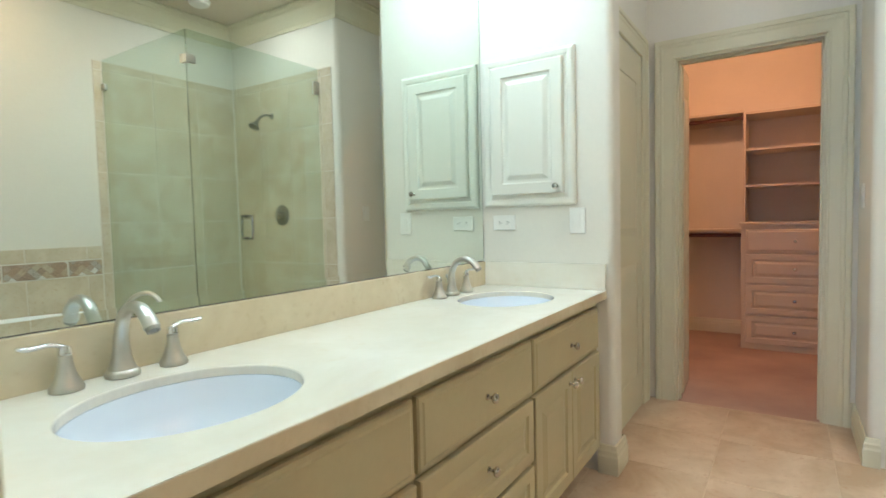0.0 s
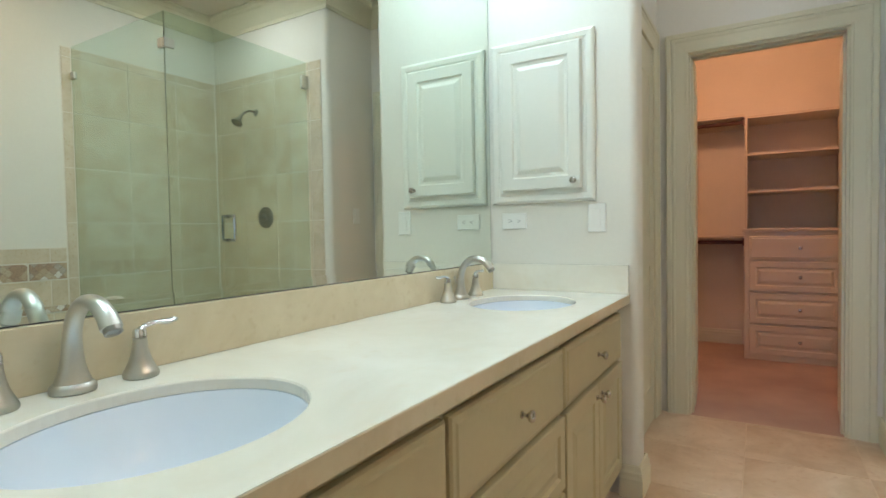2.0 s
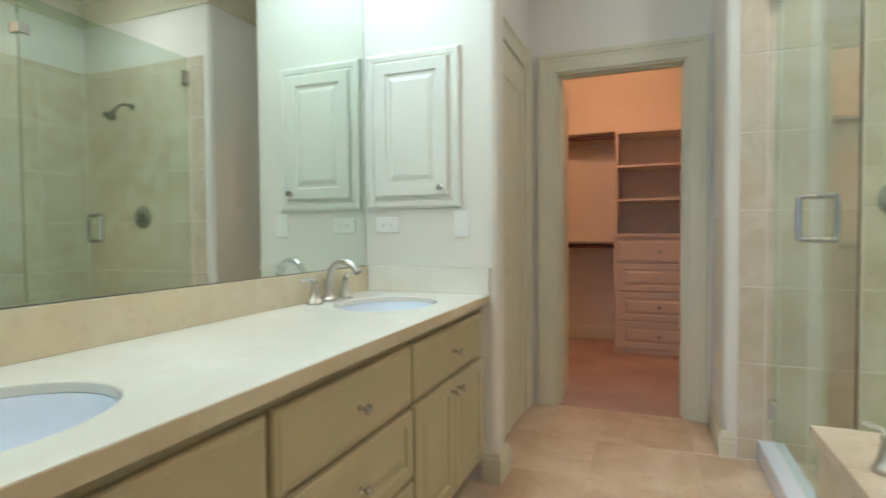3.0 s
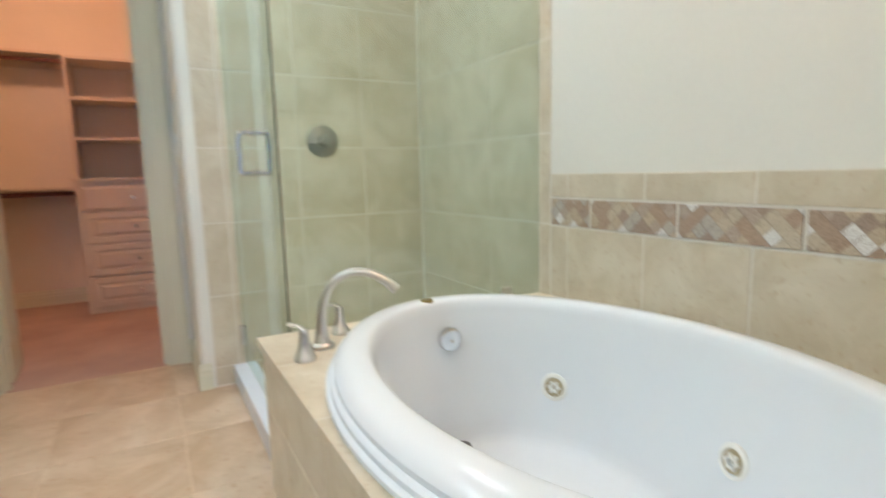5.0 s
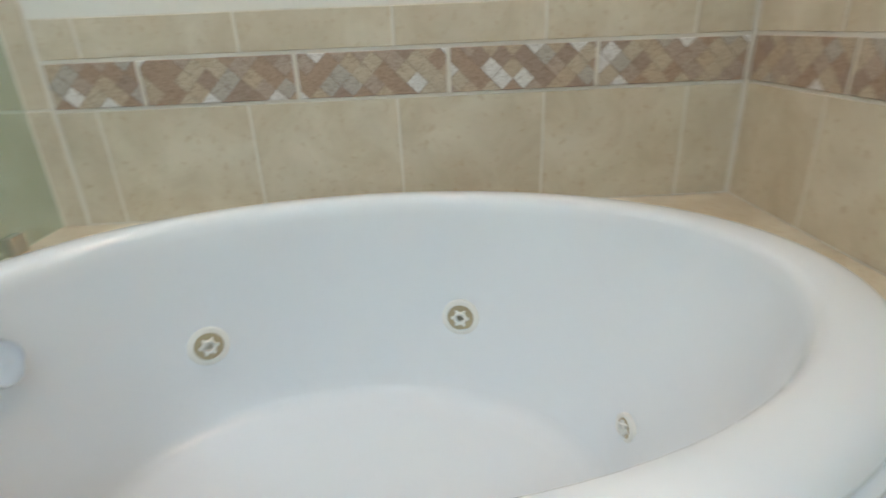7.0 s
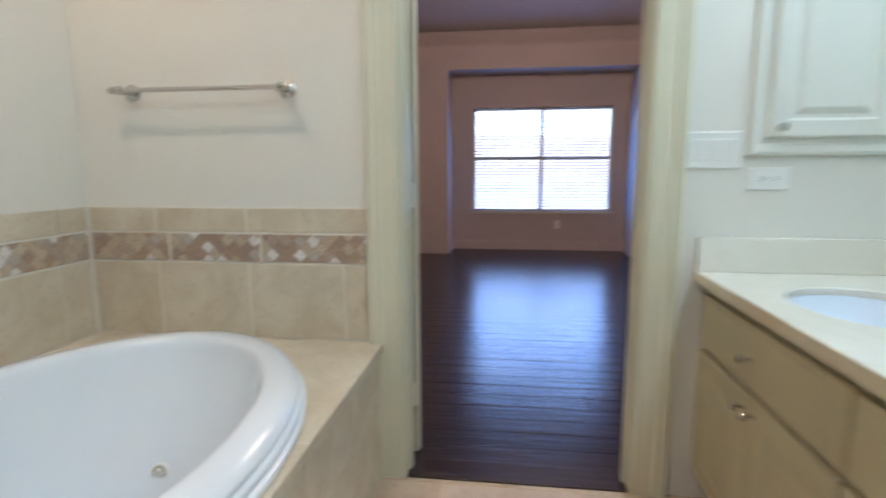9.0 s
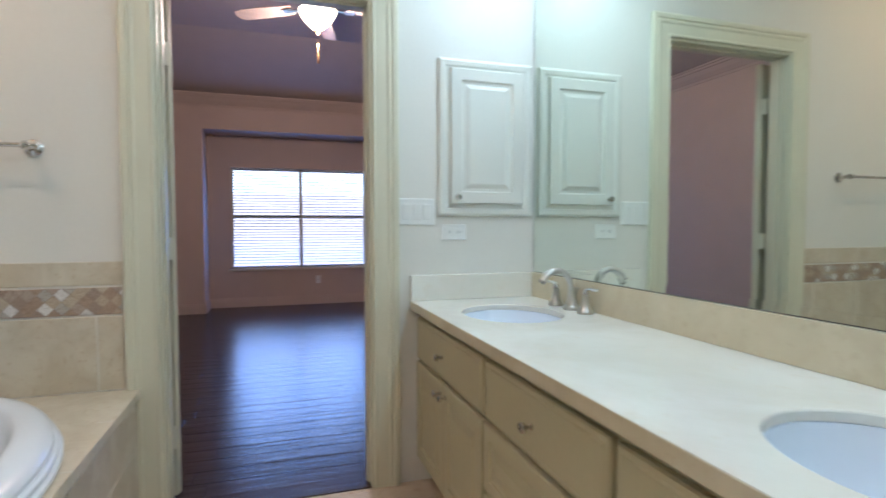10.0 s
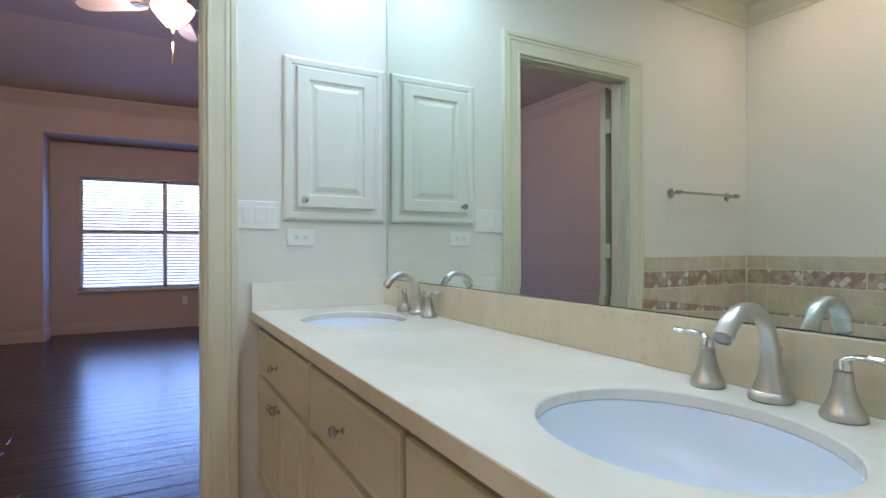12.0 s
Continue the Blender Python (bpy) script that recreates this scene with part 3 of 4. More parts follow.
def front(name, x0, x1, z0, z1, rings, knobs):
    bm = panel(bmesh.new(), x1 - x0, z1 - z0, rings)
    moved(bm, Matrix.Translation(((x0 + x1) / 2, FACE_Y, (z0 + z1) / 2)))
    f = vpart(name, bm, M["vanity"])
    for x, z in knobs:
        k = knob(f, x, FACE_Y - 0.0195, z)
        k.matrix_parent_inverse = Matrix.Identity(4)
    return f


for a, b in ((0.018, 0.775), (1.424, 2.108)):
    front("false_drawer", a, b, 0.56, 0.735, SLAB(0.02), [((a + b) / 2 - 0.01, 0.645)])
    c = (a + b) / 2
    front("door", a, c - 0.002, 0.125, 0.545, RAISED(0.02, 0.055), [(c - 0.03, 0.505)])
    front("door", c + 0.002, b, 0.125, 0.545, RAISED(0.02, 0.055), [(c + 0.03, 0.505)])
front("drawer", 0.792, 1.407, 0.56, 0.735, SLAB(0.02), [(1.10, 0.645)])
front("drawer", 0.792, 1.407, 0.345, 0.545, RAISED(0.02, 0.045), [(1.10, 0.445)])
front("drawer", 0.792, 1.407, 0.125, 0.33, RAISED(0.02, 0.045), [(1.10, 0.228)])

SINKS = ((0.43, -0.316), (1.762, -0.308))
SA, SB = 0.215, 0.182
bm = bmesh.new()
plate_with_hole(bm, 0.003, 0.80, -0.60, -0.003, CZ - 0.021, CZ, SINKS[0][0], SINKS[0][1], SA, SB, ease=0.003)
box(bm, 0.80, 1.40, -0.60, -0.003, CZ - 0.021, CZ)
plate_with_hole(bm, 1.40, L - 0.003, -0.60, -0.003, CZ - 0.021, CZ, SINKS[1][0], SINKS[1][1], SA, SB, ease=0.003)
bmesh.ops.remove_doubles(bm, verts=bm.verts[:], dist=1e-5)
counter = part("countertop", bm, M["marble"], label="cream marble countertop with two undermount sinks on the vanity", category="countertop")
# same marble as the top; the darker tone paints in the edge's shade
part("front_edge", boxes((0.003, L - 0.003, -0.6015, -0.578, CZ - 0.036, CZ - 0.0015), bevel=0.0012), M["splash"], counter, "built-up front edge of the cream marble, coloured as in shade")
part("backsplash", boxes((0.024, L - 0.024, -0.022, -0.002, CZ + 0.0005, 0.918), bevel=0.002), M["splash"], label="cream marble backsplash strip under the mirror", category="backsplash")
for x0, x1 in ((0.002, 0.022), (L - 0.022, L - 0.002)):
    part("side_splash", boxes((x0, x1, -0.60, -0.002, CZ + 0.0005, 0.918), bevel=0.002), M["marble"], label="cream marble side splash at the end of the countertop", category="backsplash", group="side splashes of the vanity")

# sinks
sink = thing("sink", (SINKS[0][0], SINKS[0][1], CZ - 0.022), "white oval undermount porcelain sink set in the countertop", "sink", "sinks of the vanity")
bm = loft(bmesh.new(), [oval(0, 0, SA + 0.02, SB + 0.02, 0), oval(0, 0, SA - 0.002, SB - 0.002, 0), oval(0, 0, SA - 0.006, SB - 0.006, -0.01), oval(0, 0, SA - 0.02, SB - 0.018, -0.05), oval(0, 0, SA - 0.05, SB - 0.04, -0.095), oval(0, 0, SA - 0.10, SB - 0.075, -0.125), oval(0, 0, SA - 0.15, SB - 0.11, -0.138), oval(0, 0, 0.022, 0.022, -0.142)], True, False, True)
part("bowl", bm, M["porcelain"], sink, smooth=True)
part("drain", lathe(bmesh.new(), [(0.026, -0.1415), (0.026, -0.139), (0.02, -0.137), (0.016, -0.139), (0.004, -0.138)]), M["nickel"], sink, "nickel sink drain", smooth=True)
copy_thing(sink, Matrix.Translation((SINKS[1][0], SINKS[1][1], CZ - 0.022)))

# mirror with a bevelled edge
bm = boxes((0.006, L - 0.006, -0.005, -0.001, 0.945, 2.31))
mirror = part("mirror", bm, M["mirror"], label="large frameless wall mirror above the marble backsplash of the vanity", category="mirror")
bm = bmesh.new()
vs = [bm.verts.new(p) for p in ((0.006, -0.005, 0.9448), (L - 0.006, -0.005, 0.9448), (L - 0.006, -0.0059, 0.9206), (0.006, -0.0059, 0.9206), (0.006, -0.001, 0.9448), (L - 0.006, -0.001, 0.9448), (L - 0.006, -0.001, 0.9206), (0.006, -0.001, 0.9206))]
for q in ((0, 1, 2, 3), (4, 5, 6, 7), (0, 1, 5, 4), (2, 3, 7, 6), (0, 3, 7, 4), (1, 2, 6, 5)):
    bm.faces.new([vs[i] for i in q])
part("bevelled_edge", bm, M["mirror"], mirror)


part("bottom_channel", boxes((0.024, L - 0.024, -0.0070, -0.0010, 0.9185, 0.9203)), M["dark"], mirror, "thin dark mounting channel")
for x0 in (0.002, L - 0.0055):
    part("edge_gap", boxes((x0, x0 + 0.0035, -0.004, -0.001, 0.921, 2.31)), M["dark"], mirror, "thin dark gap at the edge")


# medicine cabinets
def medicine(name, x, face, label):
    """face +1 looks east from the west wall, -1 looks west from the stub wall."""
    c = thing(name, (x, -0.255, 1.51), label, "cabinet", "recessed medicine cabinets")
    w, h = 0.45, 0.69
    bm = panel(bmesh.new(), w, h, [(0, 0.010), (0.004, 0.016), (0.012, 0.020), (0.03, 0.018), (0.036, 0.013), (0.2, 0.013)])
    part("surround", bm, M["medicine"], c)
    bm = panel(bmesh.new(), 0.35, 0.595, [(0, 0.010), (0.006, 0.020), (0.052, 0.020), (0.058, 0.012), (0.07, 0.012), (0.088, 0.021), (0.092, 0.022)])
    moved(bm, Matrix.Translation((0, -0.013, 0.005)))
    d = part("door", bm, M["medicine"], c)
    sx = -1 if face > 0 else 1
    knob(d, sx * 0.147, -0.033, -0.262)
    c.matrix_basis = pose(x, -0.248, 1.522, 0, 0, 90 if face > 0 else -90)
    return c


medicine("medicine_cabinet", 0.001, 1, "white raised-panel medicine cabinet on the wall beside the bedroom door")
medicine("medicine_cabinet", L - 0.001, -1, "white raised-panel medicine cabinet on the stub wall beside the closet passage")


def wall_plate(name, m, w, h, kinds, label, category):
    """Cover plate facing -Y with rockers or outlets across."""
    p = thing(name, (0, 0, 0), label, category)
    part("plate", panel(bmesh.new(), w, h, [(0, 0.003), (0.003, 0.006)]), M["plastic"], p)
    n = len(kinds)
    for i, k in enumerate(kinds):
        x = (i - (n - 1) / 2) * 0.046
        if k == "rocker":
            bm = panel(bmesh.new(), 0.033, 0.067, [(0, 0.008), (0.0015, 0.009)])
            part("rocker", moved(bm, Matrix.Translation((x, 0, 0)) @ Matrix.Rotation(radians(3), 4, "X")), M["plastic"], p)
        elif k == "outlet":
            part("receptacle", panel(bmesh.new(), 0.067, 0.033, [(0, 0.007), (0.001, 0.0075)]), M["plastic"], p)
            bm = bmesh.new()
            for s in (-0.02, 0.02):
                box(bm, s - 0.006, s + 0.001, -0.008, -0.0073, 0.004, 0.006)
                box(bm, s - 0.006, s, -0.008, -0.0073, -0.006, -0.004)
                box(bm, s + 0.005, s + 0.009, -0.008, -0.0073, -0.002, 0.002)
            part("slots", bm, M["dark"], p, kind="stuff")
    p.matrix_basis = m
    return p


wall_plate("light_switch", pose(0.001, -0.571, 1.195, 0, 0, 90), 0.163, 0.115, ["rocker"] * 3, "white three-gang rocker switch beside the medicine cabinet", "switch")
wall_plate("outlet", pose(0.001, -0.400, 1.105, 0, 0, 90), 0.115, 0.07, ["outlet"], "white horizontal duplex outlet under the medicine cabinet", "outlet")
wall_plate("light_switch", pose(L - 0.001, -0.476, 1.107, 0, 0, -90), 0.072, 0.115, ["rocker"], "white single rocker switch on the stub wall", "switch")
wall_plate("outlet", pose(L - 0.001, -0.119, 1.103, 0, 0, -90), 0.115, 0.07, ["outlet"], "white horizontal duplex outlet on the stub wall above the side splash", "outlet")
wall_plate("light_switch", pose(SH_X + 0.26, SH_Y + 0.001, 1.19, 0, 0, 180), 0.072, 0.115, ["rocker"], "white single rocker switch on the passage wall by the shower", "switch")


# faucets
def bell(bm, x, s=1.0, y=0.0):
    return lathe(bm, [(0.0285 * s, 0), (0.0300 * s, 0.002), (0.0298 * s, 0.008), (0.0280 * s, 0.012), (0.0240 * s, 0.019), (0.0200 * s, 0.028), (0.0165 * s, 0.039), (0.0138 * s, 0.052), (0.0122 * s, 0.064), (0.0118 * s, 0.070)], (x, y, 0), 32)


def lever_cap(x, y, way, length=0.076, turn=0.0):
    """The polished cap of a handle with its lever, which rises and sweeps out to one side."""
    bm = lathe(bmesh.new(), [(0.0113, 0.0715), (0.0122, 0.0722), (0.0120, 0.082), (0.0095, 0.0875), (0.004, 0.0895)], (0, 0, 0), 24)
    k = length / 0.076
    pts = curve_points([(-0.004 * way, 0, 0.083), (0.010 * way, 0, 0.091), (0.030 * way * k, 0, 0.0945), (0.055 * way * k, 0, 0.0925), (0.076 * way * k, 0, 0.0955)], 18)
    rad = [0.0085, 0.009, 0.009, 0.0088, 0.0086, 0.0084, 0.0083, 0.0082, 0.0082, 0.0083, 0.0084, 0.0088, 0.0092, 0.0096, 0.0099, 0.0100, 0.0096, 0.0080, 0.004]
    tube(bm, pts, rad, 16, 0.56)
    return moved(bm, Matrix.Translation((x, y, 0)) @ Matrix.Rotation(radians(turn), 4, "Z"))


def faucet(name, m, label, group):
    f = thing(name, (0, 0, 0), label, "faucet", group)
    pts = curve_points([(0, 0, 0.014), (0, -0.0005, 0.045), (0, -0.003, 0.090), (0, -0.018, 0.128), (0, -0.050, 0.151), (0, -0.087, 0.150), (0, -0.113, 0.134), (0, -0.128, 0.115)], 40)
    rad = [0.0139 + 0.0152 * max(0.0, 1 - k / 15) ** 2.2 + 0.0026 * max(0.0, (k - 24) / 16) for k in range(41)]
    part("spout", tube(bmesh.new(), pts, rad, 28, 0.86), M["nickel"], f, "brushed nickel arched spout", smooth=True)
    part("spout_base", lathe(bmesh.new(), [(0.0325, 0), (0.0340, 0.002), (0.0338, 0.009), (0.0315, 0.013), (0.0285, 0.0155), (0.020, 0.016)], steps=36), M["nickel"], f, smooth=True)
    part("aerator", moved(lathe(bmesh.new(), [(0.0135, 0.002), (0.0135, -0.006), (0.011, -0.007), (0.009, -0.004)]), pose(0, -0.1295, 0.1135, -36, 0, 0)), M["valve"], f, "darker aerator ring in the spout's mouth", smooth=True)
    part("lift_rod", tube(bmesh.new(), [(0, 0.014, 0.05), (0, 0.021, 0.070), (0, 0.024, 0.080), (0, 0.025, 0.087)], [0.003, 0.003, 0.0055, 0.0035], 12), M["nickel"], f, smooth=True)
    for s in (-1, 1):
        h = part("handle_base", bell(bmesh.new(), s * 0.108, y=-0.008), M["nickel"], f, "flared brushed nickel handle base", smooth=True)
        part("lever", lever_cap(s * 0.108, -0.008, s, 0.076, 4 * s), M["chrome"], h, "polished curved lever", smooth=True)
    f.matrix_basis = m
    return f


faucet("sink_faucet", pose(0.43, -0.058, CZ + 0.0005), "brushed nickel widespread faucet behind the sink near the bedroom door", "faucets of the vanity")
faucet("sink_faucet", pose(1.754, -0.060, CZ + 0.0005), "brushed nickel widespread faucet behind the sink near the stub wall", "faucets of the vanity")

# ---- tub ----
TX, TY = 0.90, -2.197
bm = bmesh.new()
plate_with_hole(bm, 0.002, DECK_X, S_Y + 0.002, DECK_Y, 0.49, DECK_Z, TX, TY, 0.71, 0.44)
deck = part("tub_deck", bm, M["tile"], label="beige ceramic tiled deck round the bathtub", category="tub deck")
part("deck_front", boxes((0.002, DECK_X - 0.015, DECK_Y - 0.08, DECK_Y - 0.016, 0.0, 0.49)), M["grout"], deck, "grouted front of the tub deck")
part("deck_end", boxes((DECK_X - 0.08, DECK_X - 0.016, S_Y + 0.002, DECK_Y - 0.08, 0.0, 0.49)), M["grout"], deck)
bm = bmesh.new()
for x in (0.36, 0.72, 1.08, 1.44):
    box(bm, x - 0.002, x + 0.002, DECK_Y - 0.05, DECK_Y + 0.0005, DECK_Z - 0.03, DECK_Z + 0.0008)
box(bm, 0.28, 0.284, S_Y + 0.003, -2.62, DECK_Z - 0.01, DECK_Z + 0.0008)
box(bm, 1.46, 1.464, S_Y + 0.003, -2.60, DECK_Z - 0.01, DECK_Z + 0.0008)
part("grout_lines", bm, M["grout"], deck, kind="stuff")
tub = thing("bathtub", (TX, TY, 0.1), "glossy white oval drop-in whirlpool bathtub in the tiled deck", "bathtub")
prof = [(0.68, 0.41, 0.40), (0.745, 0.505, DECK_Z + 0.001), (0.767, 0.524, DECK_Z + 0.001), (0.773, 0.530, DECK_Z + 0.006), (0.773, 0.530, DECK_Z + 0.017), (0.768, 0.525, DECK_Z + 0.021), (0.763, 0.5205, DECK_Z + 0.022), (0.7635, 0.521, DECK_Z + 0.034), (0.758, 0.516, DECK_Z + 0.039), (0.752, 0.510, DECK_Z + 0.040), (0.752, 0.510, DECK_Z + 0.052), (0.746, 0.503, DECK_Z + 0.061), (0.736, 0.492, DECK_Z + 0.070), (0.724, 0.479, DECK_Z + 0.076), (0.705, 0.461, DECK_Z + 0.080), (0.680, 0.443, DECK_Z + 0.0815), (0.657, 0.431, DECK_Z + 0.0805), (0.646, 0.425, DECK_Z + 0.076), (0.638, 0.418, DECK_Z + 0.065), (0.633, 0.412, DECK_Z + 0.045), (0.629, 0.403, 0.50), (0.610, 0.383, 0.38), (0.584, 0.360, 0.27), (0.562, 0.338, 0.19), (0.552, 0.328, 0.164), (0.540, 0.316, 0.149), (0.522, 0.298, 0.140), (0.49, 0.27, 0.136), (0.40, 0.21, 0.134), (0.2, 0.1, 0.132), (0.02, 0.01, 0.13)]
def lean(z):
    return 0.07 * min(1.0, max(0.0, (0.54 - z) / 0.33))


bm = loft(bmesh.new(), [oval(lean(z), 0, a - (lean(z) if a > 0.1 else 0), b, z - 0.1, 96) for a, b, z in prof], True, False, True)
part("shell", bm, M["acrylic"], tub, smooth=True)


def tub_wall(ang, z):
    """A place on the inner wall of the tub and the way it faces."""
    rows = [(p[2], p[0], p[1]) for p in prof if 0.15 < p[2] <= 0.5 and p[0] < 0.63]
    rows.sort()
    zs, As, Bs = zip(*rows)
    a, b = float(np.interp(z, zs, As)), float(np.interp(z, zs, Bs))
    a -= lean(z)
    p = Vector((lean(z) + a * math.cos(ang), b * math.sin(ang), z - 0.1))
    n = Vector((-math.cos(ang) / a, -math.sin(ang) / b, 0)).normalized() + Vector((0, 0, 0.15))
    return p, n.normalized()


def jet(ang, z, r=0.044):
    p, n = tub_wall(ang, z)
    m = Matrix.Translation(p) @ n.to_track_quat("Z", "Y").to_matrix().to_4x4()
    j = part("jet", moved(lathe(bmesh.new(), [(r, -0.004), (r, 0.004), (r * 0.93, 0.006), (r * 0.72, 0.006), (r * 0.68, -0.004)], cap=False), m), M["plastic"], tub, "white whirlpool jet ring", smooth=True)
    part("socket", moved(lathe(bmesh.new(), [(r * 0.70, 0.004), (r * 0.66, 0.001), (0.002, 0.001)]), m), M["almond"], j, smooth=True)
    bm = lathe(bmesh.new(), [(r * 0.36, 0.0), (r * 0.34, 0.012), (r * 0.2, 0.012), (r * 0.18, 0.004)], steps=16)
    for k in range(6):
        c, s = math.cos(k * math.pi / 3) * r * 0.4, math.sin(k * math.pi / 3) * r * 0.4
        box(bm, c - 0.003, c + 0.003, s - 0.003, s + 0.003, 0, 0.010)
    part("nozzle", moved(bm, m), M["plastic"], j)


for a in (1.300, 0.728):
    jet(-math.acos(max(-1, min(1, (a - TX - 0.04) / 0.56))), 0.325)
jet(radians(186), 0.245, 0.028)

p, n = tub_wall(radians(-3), 0.475)
m = Matrix.Translation(p) @ n.to_track_quat("Z", "Y").to_matrix().to_4x4()
part("overflow", moved(lathe(bmesh.new(), [(0.038, 0), (0.040, 0.006), (0.040, 0.02), (0.037, 0.026), (0.012, 0.03), (0.006, 0.028)]), m), M["chrome"], tub, "chrome overflow cover", smooth=True)
part("drain", lathe(bmesh.new(), [(0.034, 0.03), (0.034, 0.045), (0.03, 0.048), (0.026, 0.048), (0.026, 0.062), (0.022, 0.068), (0.006, 0.070)], (0.487, 0.010, 0.005)), M["drain_metal"], tub, "chrome tub drain plug", smooth=True)
part("air_cap", lathe(bmesh.new(), [(0.021, DECK_Z - 0.1 + 0.077), (0.021, DECK_Z - 0.1 + 0.082), (0.019, DECK_Z - 0.1 + 0.085), (0.004, DECK_Z - 0.1 + 0.085)], (0.668, 0.03, 0)), M["brass_cap"], tub, "amber air control cap", smooth=True)

# tub filler
filler = thing("tub_faucet", (1.535, -1.80, DECK_Z), "brushed nickel arched roman tub faucet on the tub deck", "faucet")
pts = curve_points([(0, 0, 0.014), (0.004, -0.002, 0.05), (0.004, -0.010, 0.12), (-0.005, -0.032, 0.180), (-0.028, -0.078, 0.217), (-0.056, -0.132, 0.216), (-0.078, -0.174, 0.192), (-0.093, -0.203, 0.163)], 40)
part("spout", tube(bmesh.new(), pts, [0.0140 + 0.0165 * max(0.0, 1 - k / 17) ** 1.9 + 0.0050 * max(0.0, (k - 26) / 14) for k in range(41)], 28, 0.8), M["nickel"], filler, smooth=True)
part("spout_base", lathe(bmesh.new(), [(0.034, 0), (0.036, 0.002), (0.0355, 0.010), (0.032, 0.014), (0.029, 0.0165), (0.020, 0.017)], steps=36), M["nickel"], filler, smooth=True)
for hx, hy, turn in ((-0.082, 0.072, 150), (0.105, -0.09, 190)):
    h = part("handle_base", moved(bell(bmesh.new(), 0), Matrix.Translation((hx, hy, 0))), M["nickel"], filler, smooth=True)
    part("lever", lever_cap(hx, hy, 1, 0.058, turn - 120), M["nickel"], h, smooth=True)

# towel bar
bar = thing("towel_bar", (0, -2.26, 1.41), "brushed nickel towel bar on the wall above the tub", "towel bar")
part("rail", tube(bmesh.new(), [(0.07, -0.315, 0), (0.07, 0.315, 0)], 0.008, 14), M["polished_nickel"], bar, smooth=True)
for s in (-1, 1):
    bm = lathe(bmesh.new(), [(0.030, 0.001), (0.030, 0.006), (0.024, 0.010), (0.012, 0.016), (0.009, 0.03), (0.010, 0.05), (0.015, 0.06), (0.016, 0.072), (0.011, 0.084), (0.004, 0.086)], (0, s * 0.29, 0), 24, "X")
    part("post", bm, M["polished_nickel"], bar, smooth=True)
    part("finial", lathe(bmesh.new(), [(0.004, 0.302), (0.011, 0.306), (0.013, 0.316), (0.009, 0.326), (0.003, 0.33)] if s > 0 else [(0.004, -0.302), (0.011, -0.306), (0.013, -0.316), (0.009, -0.326), (0.003, -0.33)], (0.07, 0, 0), 16, "Y"), M["polished_nickel"], bar, smooth=True)

# ---- shower ----
GX = 1.725
GT = 2.29
side_panel = thing("fixed_glass_panel", (0, 0, 0), "clear greenish fixed glass panel standing on the tub deck", "shower glass")
front_panel = thing("fixed_glass_panel", (0, 0, 0), "narrow clear greenish glass panel beside the shower door", "shower glass")
glass_side = glass_sheet("glass", GX - 0.0025, GX + 0.0025, S_Y + 0.013, GL_Y - 0.006, DECK_Z + 0.003, GT, side_panel)
glass_fix = glass_sheet("glass", GX - 0.0025, 2.0585, GL_Y - 0.0025, GL_Y + 0.0025, DECK_Z + 0.003, GT, front_panel)
glass_sheet("lower_glass", DECK_X + 0.002, 2.0585, GL_Y - 0.0025, GL_Y + 0.0025, 0.103, DECK_Z + 0.002, front_panel)
sdoor = thing("shower_door", (2.75, GL_Y, 0.11), "clear greenish frameless glass shower door with nickel hinges", "shower door")
leaf_glass = glass_sheet("glass", -0.690, 0.018, -0.0025, 0.0025, 0.008, GT - 0.115, sdoor)
for z in (0.14, 2.03):
    part("hinge", boxes((-0.03, 0.024, -0.014, 0.014, z - 0.045, z + 0.045), bevel=0.002), M["nickel"], sdoor, "square brushed nickel hinge")
bm = bmesh.new()
for s in (-1, 1):
    tube(bm, curve_points([(-0.655, s * 0.006, 0.925), (-0.655, s * 0.045, 0.925), (-0.655, s * 0.055, 0.935), (-0.655, s * 0.055, 1.06), (-0.655, s * 0.045, 1.07), (-0.655, s * 0.006, 1.07)], 30), 0.009, 14)
    for z in (0.925, 1.07):
        lathe(bm, [(0.013, s * 0.0055), (0.013, s * 0.010)], (-0.655, 0, z), 16, "Y")
part("pull", bm, M["polished_nickel"], sdoor, "brushed nickel D-shaped pull", smooth=True)
for x, y, z in ((GX, GL_Y, 2.12),):
    part("clamp", boxes((x - 0.012, x + 0.05, y - 0.013, y + 0.013, z - 0.025, z + 0.025), (x - 0.013, x + 0.013, y - 0.05, y - 0.014, z - 0.025, z + 0.025), bevel=0.002), M["nickel"], side_panel, "square brushed nickel clamp joining two panels")
for x, y, z in ((GX, S_Y + 0.035, 2.10), (GX, -2.60, DECK_Z + 0.02)):
    part("clip", boxes((x - 0.013, x + 0.013, y - 0.022, y + 0.022, z - 0.0185, z + 0.024), bevel=0.002), M["nickel"], side_panel, "small nickel clip")
curb = part("shower_curb", boxes((DECK_X - 0.014, SH_X - 0.012, GL_Y - 0.06, GL_Y + 0.055, 0.0, 0.10), bevel=0.006), M["porcelain"], label="glossy white stone shower curb under the glass door", category="curb")
part("shower_pan", boxes((DECK_X - 0.014, SH_X - 0.012, S_Y + 0.014, GL_Y - 0.061, 0.0, 0.02)), M["tile"], label="beige tiled shower floor", kind="structure")

